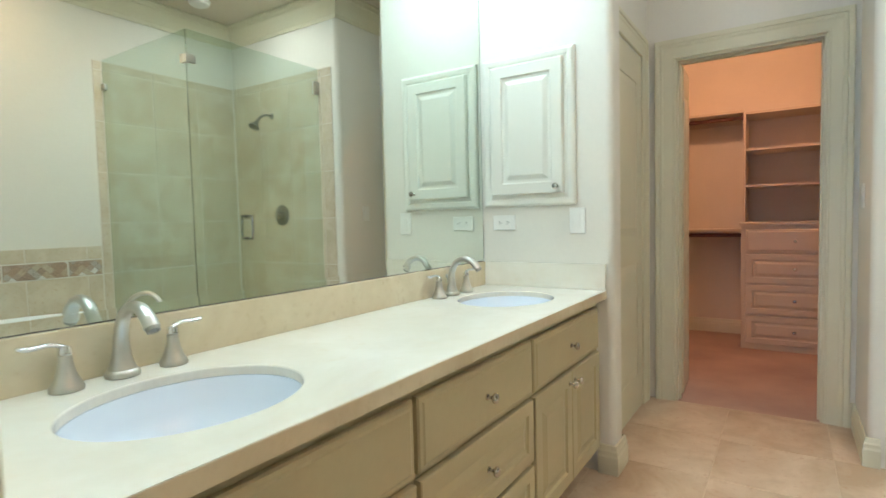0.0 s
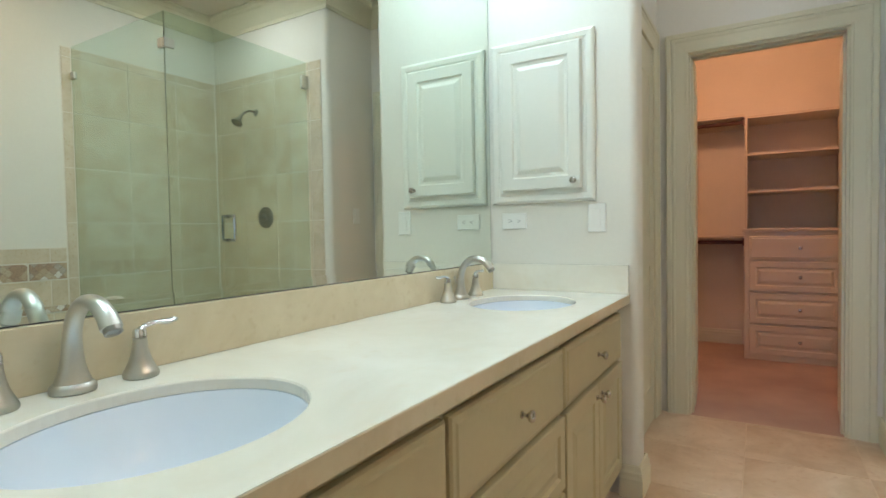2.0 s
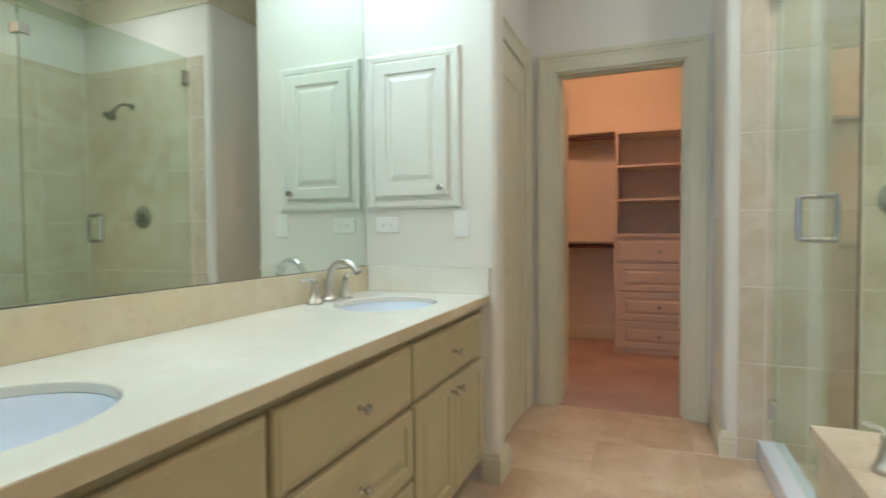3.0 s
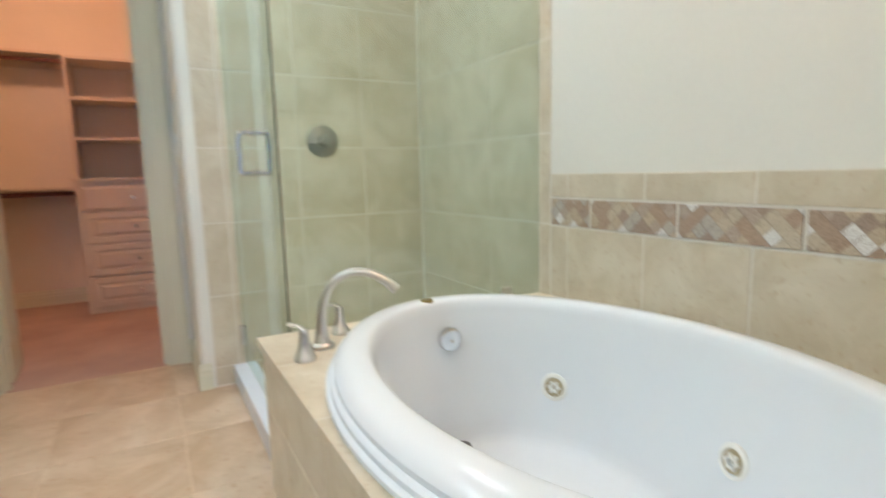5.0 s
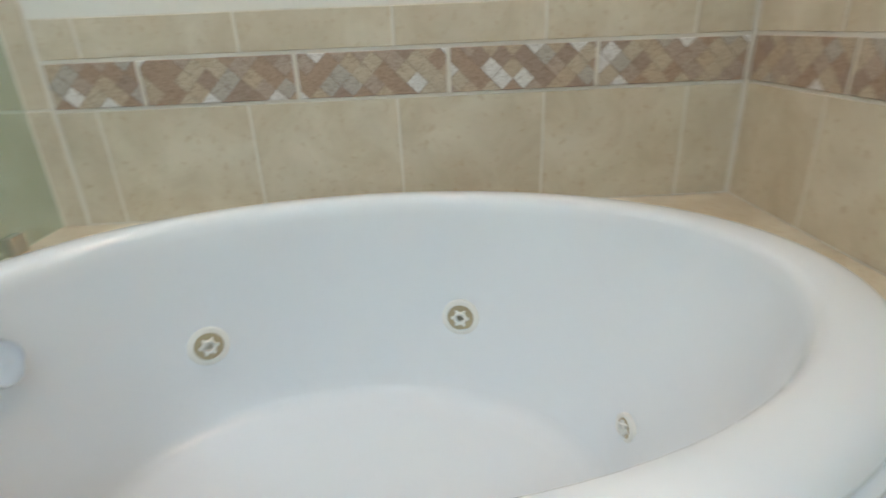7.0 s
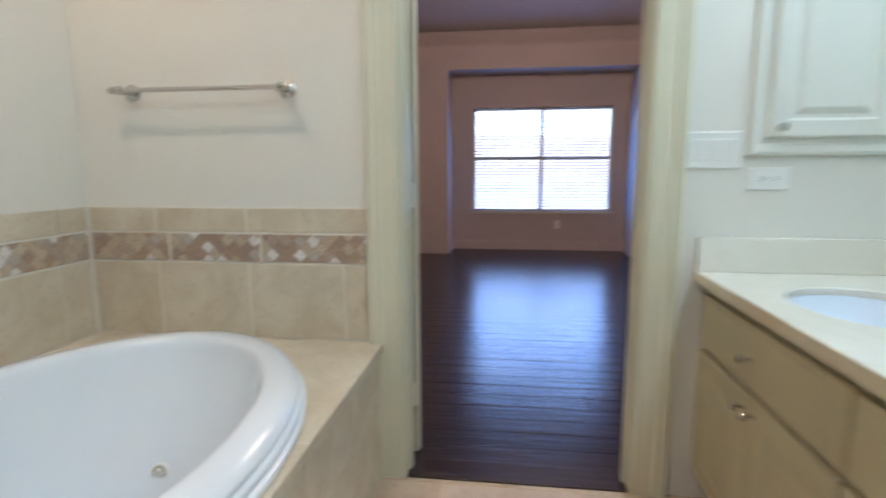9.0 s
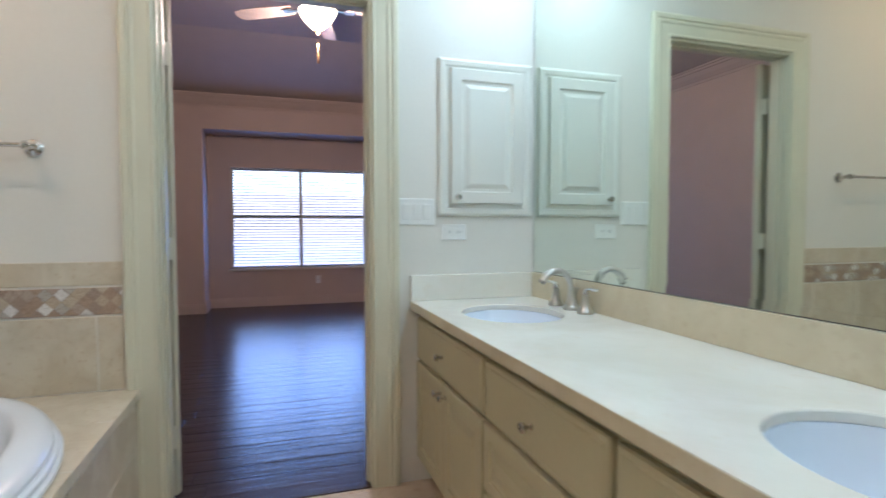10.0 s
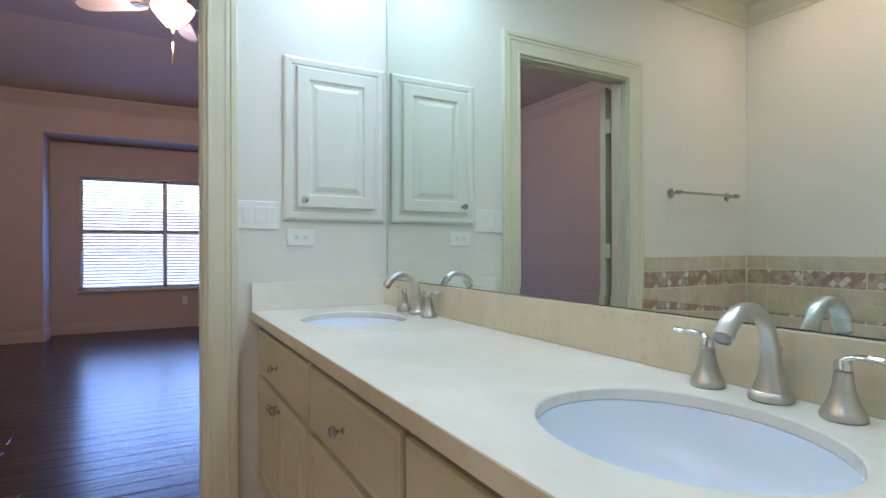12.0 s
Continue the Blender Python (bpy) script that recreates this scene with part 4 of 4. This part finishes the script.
valve = thing("shower_valve", (SH_X - 0.012, -2.208, 1.195), "round brushed nickel shower valve with a lever", "shower valve")
part("plate", lathe(bmesh.new(), [(0.082, 0), (0.082, -0.004), (0.074, -0.010), (0.045, -0.014), (0.04, -0.016)], axis="X", steps=36), M["valve"], valve, smooth=True)
part("hub", lathe(bmesh.new(), [(0.03, -0.012), (0.03, -0.035), (0.024, -0.05), (0.020, -0.058), (0.006, -0.06)], axis="X"), M["valve"], valve, smooth=True)
part("lever", tube(bmesh.new(), curve_points([(-0.05, 0, 0), (-0.055, 0.02, -0.005), (-0.056, 0.05, -0.012), (-0.052, 0.075, -0.016)], 10), [0.010, 0.010, 0.009, 0.008, 0.0075, 0.007, 0.007, 0.0075, 0.008, 0.007, 0.004], 12), M["valve"], valve, smooth=True)
head = thing("wall_shower", (SH_X - 0.012, -2.29, 2.0), "brushed nickel shower head on a short arm", "shower head")
part("flange", lathe(bmesh.new(), [(0.028, 0), (0.028, -0.004), (0.014, -0.012)], axis="X"), M["valve"], head, smooth=True)
part("arm", tube(bmesh.new(), curve_points([(0, 0, 0), (-0.06, 0.0, 0.004), (-0.11, 0, -0.02), (-0.14, 0, -0.05)], 14), 0.009, 12), M["valve"], head, smooth=True)
bm = lathe(bmesh.new(), [(0.010, 0.0), (0.014, -0.012), (0.013, -0.024), (0.022, -0.04), (0.040, -0.06), (0.044, -0.068), (0.040, -0.073), (0.036, -0.070)], steps=28)
part("rose", moved(bm, pose(-0.14, 0, -0.05, 0, 35, 0)), M["valve"], head, smooth=True)

vent = thing("smoke_detector", (2.25, -2.40, H - 0.001), "round white smoke detector on the bathroom ceiling", "smoke detector")
part("housing", lathe(bmesh.new(), [(0.075, 0), (0.075, -0.012), (0.068, -0.03), (0.05, -0.04), (0.006, -0.042)], steps=36), M["plastic"], vent, smooth=True)
part("vent_ring", lathe(bmesh.new(), [(0.078, -0.002), (0.078, -0.008), (0.07, -0.010)], steps=36, cap=False), M["plastic"], vent, smooth=True)

# ---- closet ----
CX1, CY0, CY1 = 5.46, -2.6, 0.9
part("closet_floor", boxes((CL_X + T, CX1, CY0, CY1, -0.1, 0.0)), M["carpet"], kind="structure", label="pinkish beige cut-pile carpet in the closet")
part("closet_carpet_sill", boxes((CL_X, CL_X + T, CLO_Y0 + 0.018, CLO_Y1 - 0.018, -0.05, 0.0)), M["carpet"], kind="structure", label="carpet running into the closet doorway")
part("closet_wall_east", boxes((CX1, CX1 + T, CY0 - T, CY1 + T, 0, H)), M["closet_wall"], kind="structure", label="painted back wall of the closet")
part("closet_wall_north", boxes((CL_X, CX1, CY1, CY1 + T, 0, H)), M["closet_wall"], kind="structure", label="painted closet wall")
part("closet_wall_south", boxes((CL_X, CX1, CY0 - T, CY0, 0, H)), M["closet_wall"], kind="structure", label="painted closet wall")
part("closet_wall_west", boxes((CL_X + T, CL_X + T + 0.004, CY0, CLO_Y0 - 0.11, 0, H), (CL_X + T, CL_X + T + 0.004, CLO_Y1 + 0.11, CY1, 0, H), (CL_X, CL_X + T, ALC_Y + T, CY1, 0, H)), M["closet_wall"], kind="structure", label="painted closet wall beside the doorway")
part("closet_ceiling", boxes((CL_X + T, CX1 + T, CY0 - T, CY1 + T, H, H + 0.1)), M["ceil"], kind="structure", label="painted closet ceiling")
baseboard("closet_baseboard", [(CX1 - 0.002, -0.9), (CX1 - 0.002, CY1 - 0.002)])

KX, KY1, KY0 = 4.87, -0.93, -1.605
chest = thing("closet_drawer_unit", (5.15, -1.24, 0), "almond built-in chest of four drawers under open shelves in the closet", "drawer unit")


def cpart(name, bm, material, label=""):
    ob = part(name, bm, material, chest, label)
    ob.matrix_parent_inverse = Matrix.Translation((-5.15, 1.24, 0))
    return ob


cpart("carcass", boxes((KX + 0.004, CX1 - 0.004, KY0, KY1, 0.001, 1.02)), M["melamine"])
cpart("top", boxes((KX - 0.02, CX1 - 0.004, KY0 - 0.015, KY1 + 0.015, 1.021, 1.045), bevel=0.004), M["melamine"])
for z0, z1, raised in ((0.80, 0.985, False), (0.55, 0.785, True), (0.295, 0.535, True), (0.05, 0.28, True)):
    w = KY1 - KY0 - 0.07
    rings = [(0, 0.012), (0.004, 0.018), (0.044, 0.018), (0.050, 0.008), (0.060, 0.008), (0.076, 0.018), (0.08, 0.019)] if raised else SLAB(0.018)
    bm = moved(panel(bmesh.new(), w, z1 - z0, rings), pose(KX, (KY0 + KY1) / 2, (z0 + z1) / 2, 0, 0, -90))
    d = cpart("drawer", bm, M["melamine"])
    knob(d, KX - 0.018, -1.302, (z0 + z1) / 2 + 0.0, (-1, 0, 0), 1.0)
shelf = thing("closet_shelf_unit", (5.3, -1.24, 1.046), "almond open shelf unit standing on the closet drawers", "shelf unit")
for y in (KY0, KY1 - 0.019):
    part("side", boxes((-0.25, 0.155, y + 1.24, y + 1.24 + 0.019, 0.001, 0.925)), M["melamine"], shelf)
for z in (0.295, 0.60, 0.905):
    part("shelf", boxes((-0.25, 0.155, KY0 + 1.24 + 0.02, KY1 + 1.24 - 0.02, z, z + 0.019)), M["melamine"], shelf)
for z in (1.985, 0.965):
    rodt = thing("hanging_rail", (5.30, 0.0, z), "closet shelf with a red-brown hanging rod below", "closet rod")
    part("shelf_board", boxes((-0.17, 0.155, KY1 + 0.002, CY1 - 0.003, 0, 0.019)), M["melamine"], rodt)
    part("cleat", boxes((0.135, 0.155, KY1 + 0.002, CY1 - 0.003, -0.06, -0.001)), M["melamine"], rodt)
    part("rod", tube(bmesh.new(), [(-0.10, KY1 + 0.005, -0.035), (-0.10, CY1 - 0.005, -0.035)], 0.017, 16), M["rod"], rodt, "red-brown wooden hanging rod", smooth=True)
    part("bracket", boxes((-0.125, -0.075, KY1 + 0.002, KY1 + 0.02, -0.065, -0.001), bevel=0.003), M["rod"], rodt)

# ---- bedroom ----
BX0, BY0, BY1, BH = -5.25, -3.3, 2.6, 2.84
part("bedroom_subfloor", boxes((-5.9, -T, BY0, BY1, -0.12, -0.003)), M["plank"], kind="structure", label="dark floor bed under the planks")
part("threshold", boxes((-T - 0.01, 0.005, BED_Y0 + 0.018, BED_Y1 - 0.018, -0.01, 0.006), bevel=0.002), M["plank"], kind="structure", label="dark wood threshold strip")
part("bedroom_wall_east", boxes((-T - 0.004, -T, BY0, BED_Y0 - 0.1, 0, 3.4), (-T - 0.004, -T, BED_Y1 + 0.1, BY1, 0, 3.4), (-T - 0.004, -T, BED_Y0 - 0.1, BED_Y1 + 0.1, BD_H + 0.1, 3.4)), M["bed_wall"], kind="structure", label="taupe bedroom wall beside the bathroom doorway")
part("bedroom_outer_east", boxes((-T, 0.0, BY0, S_Y - T, 0, 3.4), (-T, 0.0, T, BY1, 0, 3.4)), M["bed_wall"], kind="structure", label="taupe bedroom wall")
AY0, AY1, AZ, AX = -2.03, 0.36, 2.40, -5.72
part("bedroom_wall_west", boxes((BX0 - T, BX0, BY0, AY0, 0, 3.4), (BX0 - T, BX0, AY1, BY1, 0, 3.4), (BX0 - T, BX0, AY0, AY1, AZ, 3.4)), M["bed_wall"], kind="structure", label="taupe bedroom wall with the window recess")
WY0, WY1, WZ0, WZ1 = -1.735, 0.165, 0.54, 1.97
part("recess_wall", boxes((AX - T, AX, AY0 - T, WY0, 0, 2.6), (AX - T, AX, WY1, AY1 + T, 0, 2.6), (AX - T, AX, WY0, WY1, 0, WZ0), (AX - T, AX, WY0, WY1, WZ1, 2.6)), M["bed_wall"], kind="structure", label="taupe wall round the bedroom window")
part("recess_side", boxes((AX, BX0 - T, AY0 - T, AY0, 0, AZ), (AX, BX0 - T, AY1, AY1 + T, 0, AZ), (AX, BX0 - T, AY0, AY1, AZ, AZ + T)), M["bed_wall"], kind="structure", label="taupe side of the window recess")
for y in (BY0 - T, BY1):
    part("bedroom_side_wall", boxes((-5.9, 0.0, y, y + T, 0, 3.4)), M["bed_wall"], kind="structure", label="taupe bedroom side wall")
bm = bmesh.new()
sl = 1.15
outer = [(BX0, BY0), (-T, BY0), (-T, BY1), (BX0, BY1)]
inner = [(BX0 + sl, BY0 + sl), (-T - sl, BY0 + sl), (-T - sl, BY1 - sl), (BX0 + sl, BY1 - sl)]
loft(bm, [[(x, y, BH) for x, y in outer], [(x, y, 3.3) for x, y in inner], [(x, y, 3.4) for x, y in inner], [(x, y, 3.4) for x, y in outer], [(x, y, BH) for x, y in outer]], True)
loft(bm, [[(x, y, 3.3) for x, y in inner], [(x, y, 3.4) for x, y in inner]], True, True, True)
part("bedroom_ceiling", bm, M["bed_ceil"], kind="structure", label="taupe sloped tray ceiling of the bedroom")
crown("bedroom_crown", [(-T - 0.006, BY0 + 0.002), (BX0 + 0.002, BY0 + 0.002), (BX0 + 0.002, BY1 - 0.002), (-T - 0.006, BY1 - 0.002)], M["bed_wall"], BH - 0.001, False)
baseboard("bedroom_baseboard", [(BX0 + 0.002, BY0 + 0.01), (BX0 + 0.002, AY0 + 0.002), (AX + 0.002, AY0 + 0.002), (AX + 0.002, AY1 - 0.002), (BX0 + 0.002, AY1 - 0.002), (BX0 + 0.002, BY1 - 0.01)][::-1], mat_=M["bed_wall"])

# window with blinds
win = part("window_1", boxes((AX - T + 0.01, AX - 0.02, WY0, WY0 + 0.035, WZ0, WZ1), (AX - T + 0.01, AX - 0.02, WY1 - 0.035, WY1, WZ0, WZ1), (AX - T + 0.01, AX - 0.02, WY0, WY1, WZ1 - 0.035, WZ1), (AX - T + 0.01, AX - 0.02, WY0, WY1, WZ0, WZ0 + 0.035), (AX - T + 0.01, AX - 0.02, -0.81, -0.76, WZ0, WZ1)), M["trim"], kind="structure", label="white twin sash window in the bedroom recess")
for y0, y1 in ((WY0 + 0.035, -0.81), (-0.76, WY1 - 0.035)):
    part("meeting_rail", boxes((AX - 0.08, AX - 0.045, y0, y1, 1.265, 1.302)), M["trim"], win)
    for z0, z1, x in ((WZ0 + 0.035, 1.265, AX - 0.065), (1.302, WZ1 - 0.035, AX - 0.085)):
        pn = part("pane", boxes((x, x + 0.004, y0, y1, z0, z1)), M["pane"], win)
        pn.visible_shadow = False
part("window_sill", boxes((AX - 0.01, AX + 0.035, WY0 - 0.04, WY1 + 0.04, WZ0 - 0.03, WZ0 - 0.001), bevel=0.004), M["trim"], win, "painted window sill")
for y0, y1 in ((WY0 + 0.012, -0.80), (-0.77, WY1 - 0.012)):
    bl = thing("window_blind", (AX - 0.02, (y0 + y1) / 2, WZ1 - 0.002), "white horizontal slat blind with slats tilted open in the bedroom window", "blind", "blinds of the bedroom window")
    hw = (y1 - y0) / 2
    part("head_rail", boxes((-0.02, 0.02, -hw, hw, -0.045, 0)), M["slat"], bl)
    part("bottom_rail", boxes((-0.02, 0.02, -hw, hw, -1.405, -1.39), bevel=0.003), M["slat"], bl)
    first = None
    for k in range(33):
        z = -0.07 - k * 0.04
        if first is None:
            bm = bmesh.new()
            box(bm, -0.022, 0.022, -hw, hw, -0.0015, 0.0015)
            moved(bm, Matrix.Rotation(radians(17), 4, "Y"))
            first = part("slat", bm, M["slat"], bl)
            first.location.z = z
        else:
            s = new("slat", first.data)
            s.parent, s.location = bl, (0, 0, z)
    for y in (-hw * 0.6, hw * 0.6):
        part("ladder_cord", boxes((-0.0235, -0.0225, y - 0.002, y + 0.002, -1.39, -0.045), (0.0225, 0.0235, y - 0.002, y + 0.002, -1.39, -0.045)), M["slat"], bl)
wall_plate("outlet", pose(AX + 0.001, -0.55, 0.36, 0, 0, 90), 0.07, 0.115, ["outlet"], "ivory outlet under the bedroom window", "outlet")

# ceiling fan
fan = thing("ceiling_fan", (-2.1, -0.81, 3.285), "bedroom ceiling fan with pale wooden blades and a lit frosted bowl", "ceiling fan")
part("canopy", lathe(bmesh.new(), [(0.07, 0), (0.07, -0.01), (0.05, -0.05), (0.018, -0.06)]), M["brass"], fan, smooth=True)
part("downrod", tube(bmesh.new(), [(0, 0, -0.04), (0, 0, -0.26)], 0.012, 12), M["brass"], fan, smooth=True)
part("motor", lathe(bmesh.new(), [(0.03, -0.24), (0.09, -0.26), (0.135, -0.30), (0.14, -0.36), (0.11, -0.40), (0.07, -0.42), (0.07, -0.45), (0.03, -0.46)], steps=36), M["brass"], fan, smooth=True)
blade = None
for k in range(5):
    a = k * 72 + 23
    if blade is None:
        bm = bmesh.new()
        loop = [(0.22, -0.055), (0.35, -0.066), (0.64, -0.07), (0.70, -0.05), (0.72, 0), (0.70, 0.05), (0.64, 0.07), (0.35, 0.066), (0.22, 0.055)]
        loft(bm, [[(x, y, z) for x, y in loop] for z in (-0.003, 0.003)], True, True, True)
        moved(bm, Matrix.Rotation(radians(12), 4, "X"))
        blade = part("blade", bm, M["fan_wood"], fan, "wooden fan blade")
        iron = part("blade_arm", boxes((0.10, 0.26, -0.015, 0.015, -0.012, -0.004), (0.22, 0.30, -0.04, 0.04, -0.010, -0.004), bevel=0.002), M["brass"], fan)
        pair = (blade, iron)
    else:
        pair = []
        for o in (blade, iron):
            c = new(o.name.split(".")[0], o.data)
            c.parent = fan
            pair.append(c)
    for o in pair:
        o.matrix_basis = pose(0, 0, -0.425, 0, 0, a)
bowl = part("light_bowl", lathe(bmesh.new(), [(0.08, -0.435), (0.132, -0.442), (0.146, -0.455), (0.143, -0.472), (0.125, -0.503), (0.098, -0.538), (0.070, -0.568), (0.046, -0.590), (0.026, -0.603), (0.006, -0.606)], steps=36), M["shade"], fan, "lit frosted glass bowl", smooth=True)
part("finial", lathe(bmesh.new(), [(0.024, -0.600), (0.028, -0.608), (0.017, -0.620), (0.009, -0.635), (0.004, -0.640)]), M["brass"], fan, smooth=True)
part("pull_chain", tube(bmesh.new(), [(0.0, 0, -0.655), (0.0, 0, -0.78), (0.0, 0, -0.80), (0.0, 0, -0.835), (0.0, 0, -0.85), (0, 0, -0.87)], [0.002, 0.002, 0.009, 0.007, 0.010, 0.004], 10), M["brass"], fan, smooth=True)

# outside the bedroom window
part("ground", boxes((-90, 90, -90, 90, -0.35, -0.30)), M["lawn"], kind="structure", label="pale dry ground outside")
part("backdrop", boxes((-16.1, -16.0, -14, 14, -0.3, 9)), glow_material("bright_sky_haze", (0.70, 0.84, 1.0), 2.6), kind="structure", label="plain bright hazy sky far outside the window")
# this wall glows by itself in place of being sunlit
part("backdrop_wall", boxes((-10.2, -10.0, -12, 12, -0.3, 1.85)), M["wall_glow"], kind="structure", label="pale pinkish wall far outside the window, its sunlight put in as glow")

# ---- tiles and planks ----
tile_cache = {}


def tile_mesh(w, h, t, material):
    key = (round(w, 4), round(h, 4), round(t, 4), material.name)
    if key not in tile_cache:
        me = bpy.data.meshes.new("tile")
        bm = panel(bmesh.new(), w, h, [(0, t - 0.0012), (0.0015, t)])
        bmesh.ops.recalc_face_normals(bm, faces=bm.faces[:])
        bm.to_mesh(me)
        bm.free()
        me.materials.append(material)
        tile_cache[key] = me
    return tile_cache[key]


def field(parent, plane, u_edges, z_edges, material, facing, gap=0.006, t=0.0025, name="tile", skip=None):
    """Tiles between the given joints on an upright plane. facing: 's' wall looks north, 'w' looks east, 'e' looks west, 'n' looks north at deck front."""
    for u0, u1 in zip(u_edges, u_edges[1:]):
        for z0, z1 in zip(z_edges, z_edges[1:]):
            if u1 - u0 < 0.012 or (skip and skip((u0 + u1) / 2, (z0 + z1) / 2)):
                continue
            me = tile_mesh(u1 - u0 - gap, z1 - z0 - gap, t, material)
            o = new(name, me)
            o.parent = parent
            u, z = (u0 + u1) / 2, (z0 + z1) / 2
            o.matrix_basis = {"north": pose(u, plane, z, 0, 0, 180), "east": pose(plane, u, z, 0, 0, 90), "west": pose(plane, u, z, 0, 0, -90)}[facing]


def steps(a, b, first, step):
    out, x = [a], first
    while x < b - 0.01:
        if x > a + 0.01:
            out.append(x)
        x += step
    return out + [b]


G = 0.354
# tub surround on the south and west walls
sur_s = part("tub_surround_south", boxes((0.003, GX - 0.06, S_Y, S_Y + 0.004, DECK_Z, 1.005)), M["grout"], kind="structure", label="beige tile surround with a mosaic border above the tub")
field(sur_s, S_Y + 0.004, steps(0.012, 1.66, 0.15, G), [DECK_Z + 0.002, 0.803], M["tile"], "north")
field(sur_s, S_Y + 0.004, steps(0.012, 1.66, 0.15, G), [0.914, 1.005], M["tile"], "north")
field(sur_s, S_Y + 0.004, [0.012, 0.379, 0.733, 1.089, 1.447, 1.66], [0.803, 0.914], M["deco"], "north", 0.011, 0.005)
sur_w = part("tub_surround_west", boxes((0, 0.004, S_Y + 0.004, -1.70, DECK_Z, 1.005)), M["grout"], kind="structure", label="beige tile surround with a mosaic border beside the door casing")
field(sur_w, 0.004, [S_Y + 0.013, -2.50, -2.146, -1.79, -1.70], [DECK_Z + 0.002, 0.803], M["tile"], "east")
field(sur_w, 0.004, [S_Y + 0.013, -2.50, -2.146, -1.70], [0.914, 1.005], M["tile"], "east")
field(sur_w, 0.004, [S_Y + 0.013, -2.452, -2.096, -1.70], [0.803, 0.914], M["deco"], "east", 0.011, 0.005)
# shower walls
ZS = [0.1, 0.454, 0.808, 1.162, 1.516, 1.87, 2.224, 2.285]
ZS = [0.004] + ZS
sh_s = part("shower_wall_south", boxes((GX - 0.06, SH_X - 0.008, S_Y, S_Y + 0.004, 0, 2.287)), M["shower_grout"], kind="structure", label="beige tiled back wall of the shower")
field(sh_s, S_Y + 0.004, [GX - 0.06, 1.725, 2.08, 2.434, SH_X - 0.02], ZS, M["tile"], "north", skip=lambda u, z: u < 1.71 and z < 0.45)
sh_e = part("shower_wall_east", boxes((SH_X - 0.012, SH_X - 0.008, S_Y + 0.004, SH_Y - 0.06, 0, 2.287)), M["shower_grout"], kind="structure", label="beige tiled shower wall with the valve")
field(sh_e, SH_X - 0.012, [S_Y + 0.013, -2.43, -2.08, -1.722, SH_Y - 0.06], ZS, M["tile"], "west")
# deck front and end
field(deck, DECK_Y - 0.016, [0.003, 0.36, 0.72, 1.08, 1.44, DECK_X - 0.016], [0.004, 0.30, 0.47], M["tile"], "north")
# floor tiles
fl = bpy.data.objects["floor"]
FT = 0.457
xs = steps(-0.0, CL_X, 2.769 - 6 * FT, FT)
ys = steps(S_Y + 1.0, -0.0, -0.977 - 2 * FT, FT)


def flat_piece(parent, name, x0, x1, y0, y1, z, material, gap=0.004, t=0.004):
    me = tile_mesh(x1 - x0 - gap, y1 - y0 - gap, t, material)
    o = new(name, me)
    o.parent = parent
    o.matrix_basis = pose((x0 + x1) / 2, (y0 + y1) / 2, z - t, -90, 0, 0)


for x0, x1 in zip(xs, xs[1:]):
    for y0, y1 in zip(ys, ys[1:]):
        flat_piece(fl, "tile", x0, x1, y0, y1, 0.0, M["floor_tile"])
# bedroom planks
sub = bpy.data.objects["bedroom_subfloor"]
rng = random.Random(5)
x = -T - 0.01
PW = 0.127
count = 0
while x > AX:
    y = -4.1 - rng.random() * 0.9
    y_end = 2.6
    while y < y_end:
        ln = rng.choice((0.75, 0.95, 1.15, 1.3))
        y0, y1 = max(y, BY0), min(y + ln, y_end)
        if x - PW < BX0:
            y0, y1 = max(y0, AY0), min(y1, AY1)
        if y1 - y0 > 0.05:
            flat_piece(sub, "plank", x - PW, x, y0, y1, 0.0, M["plank"], 0.0025, 0.006)
            count += 1
        y += ln
    x -= PW
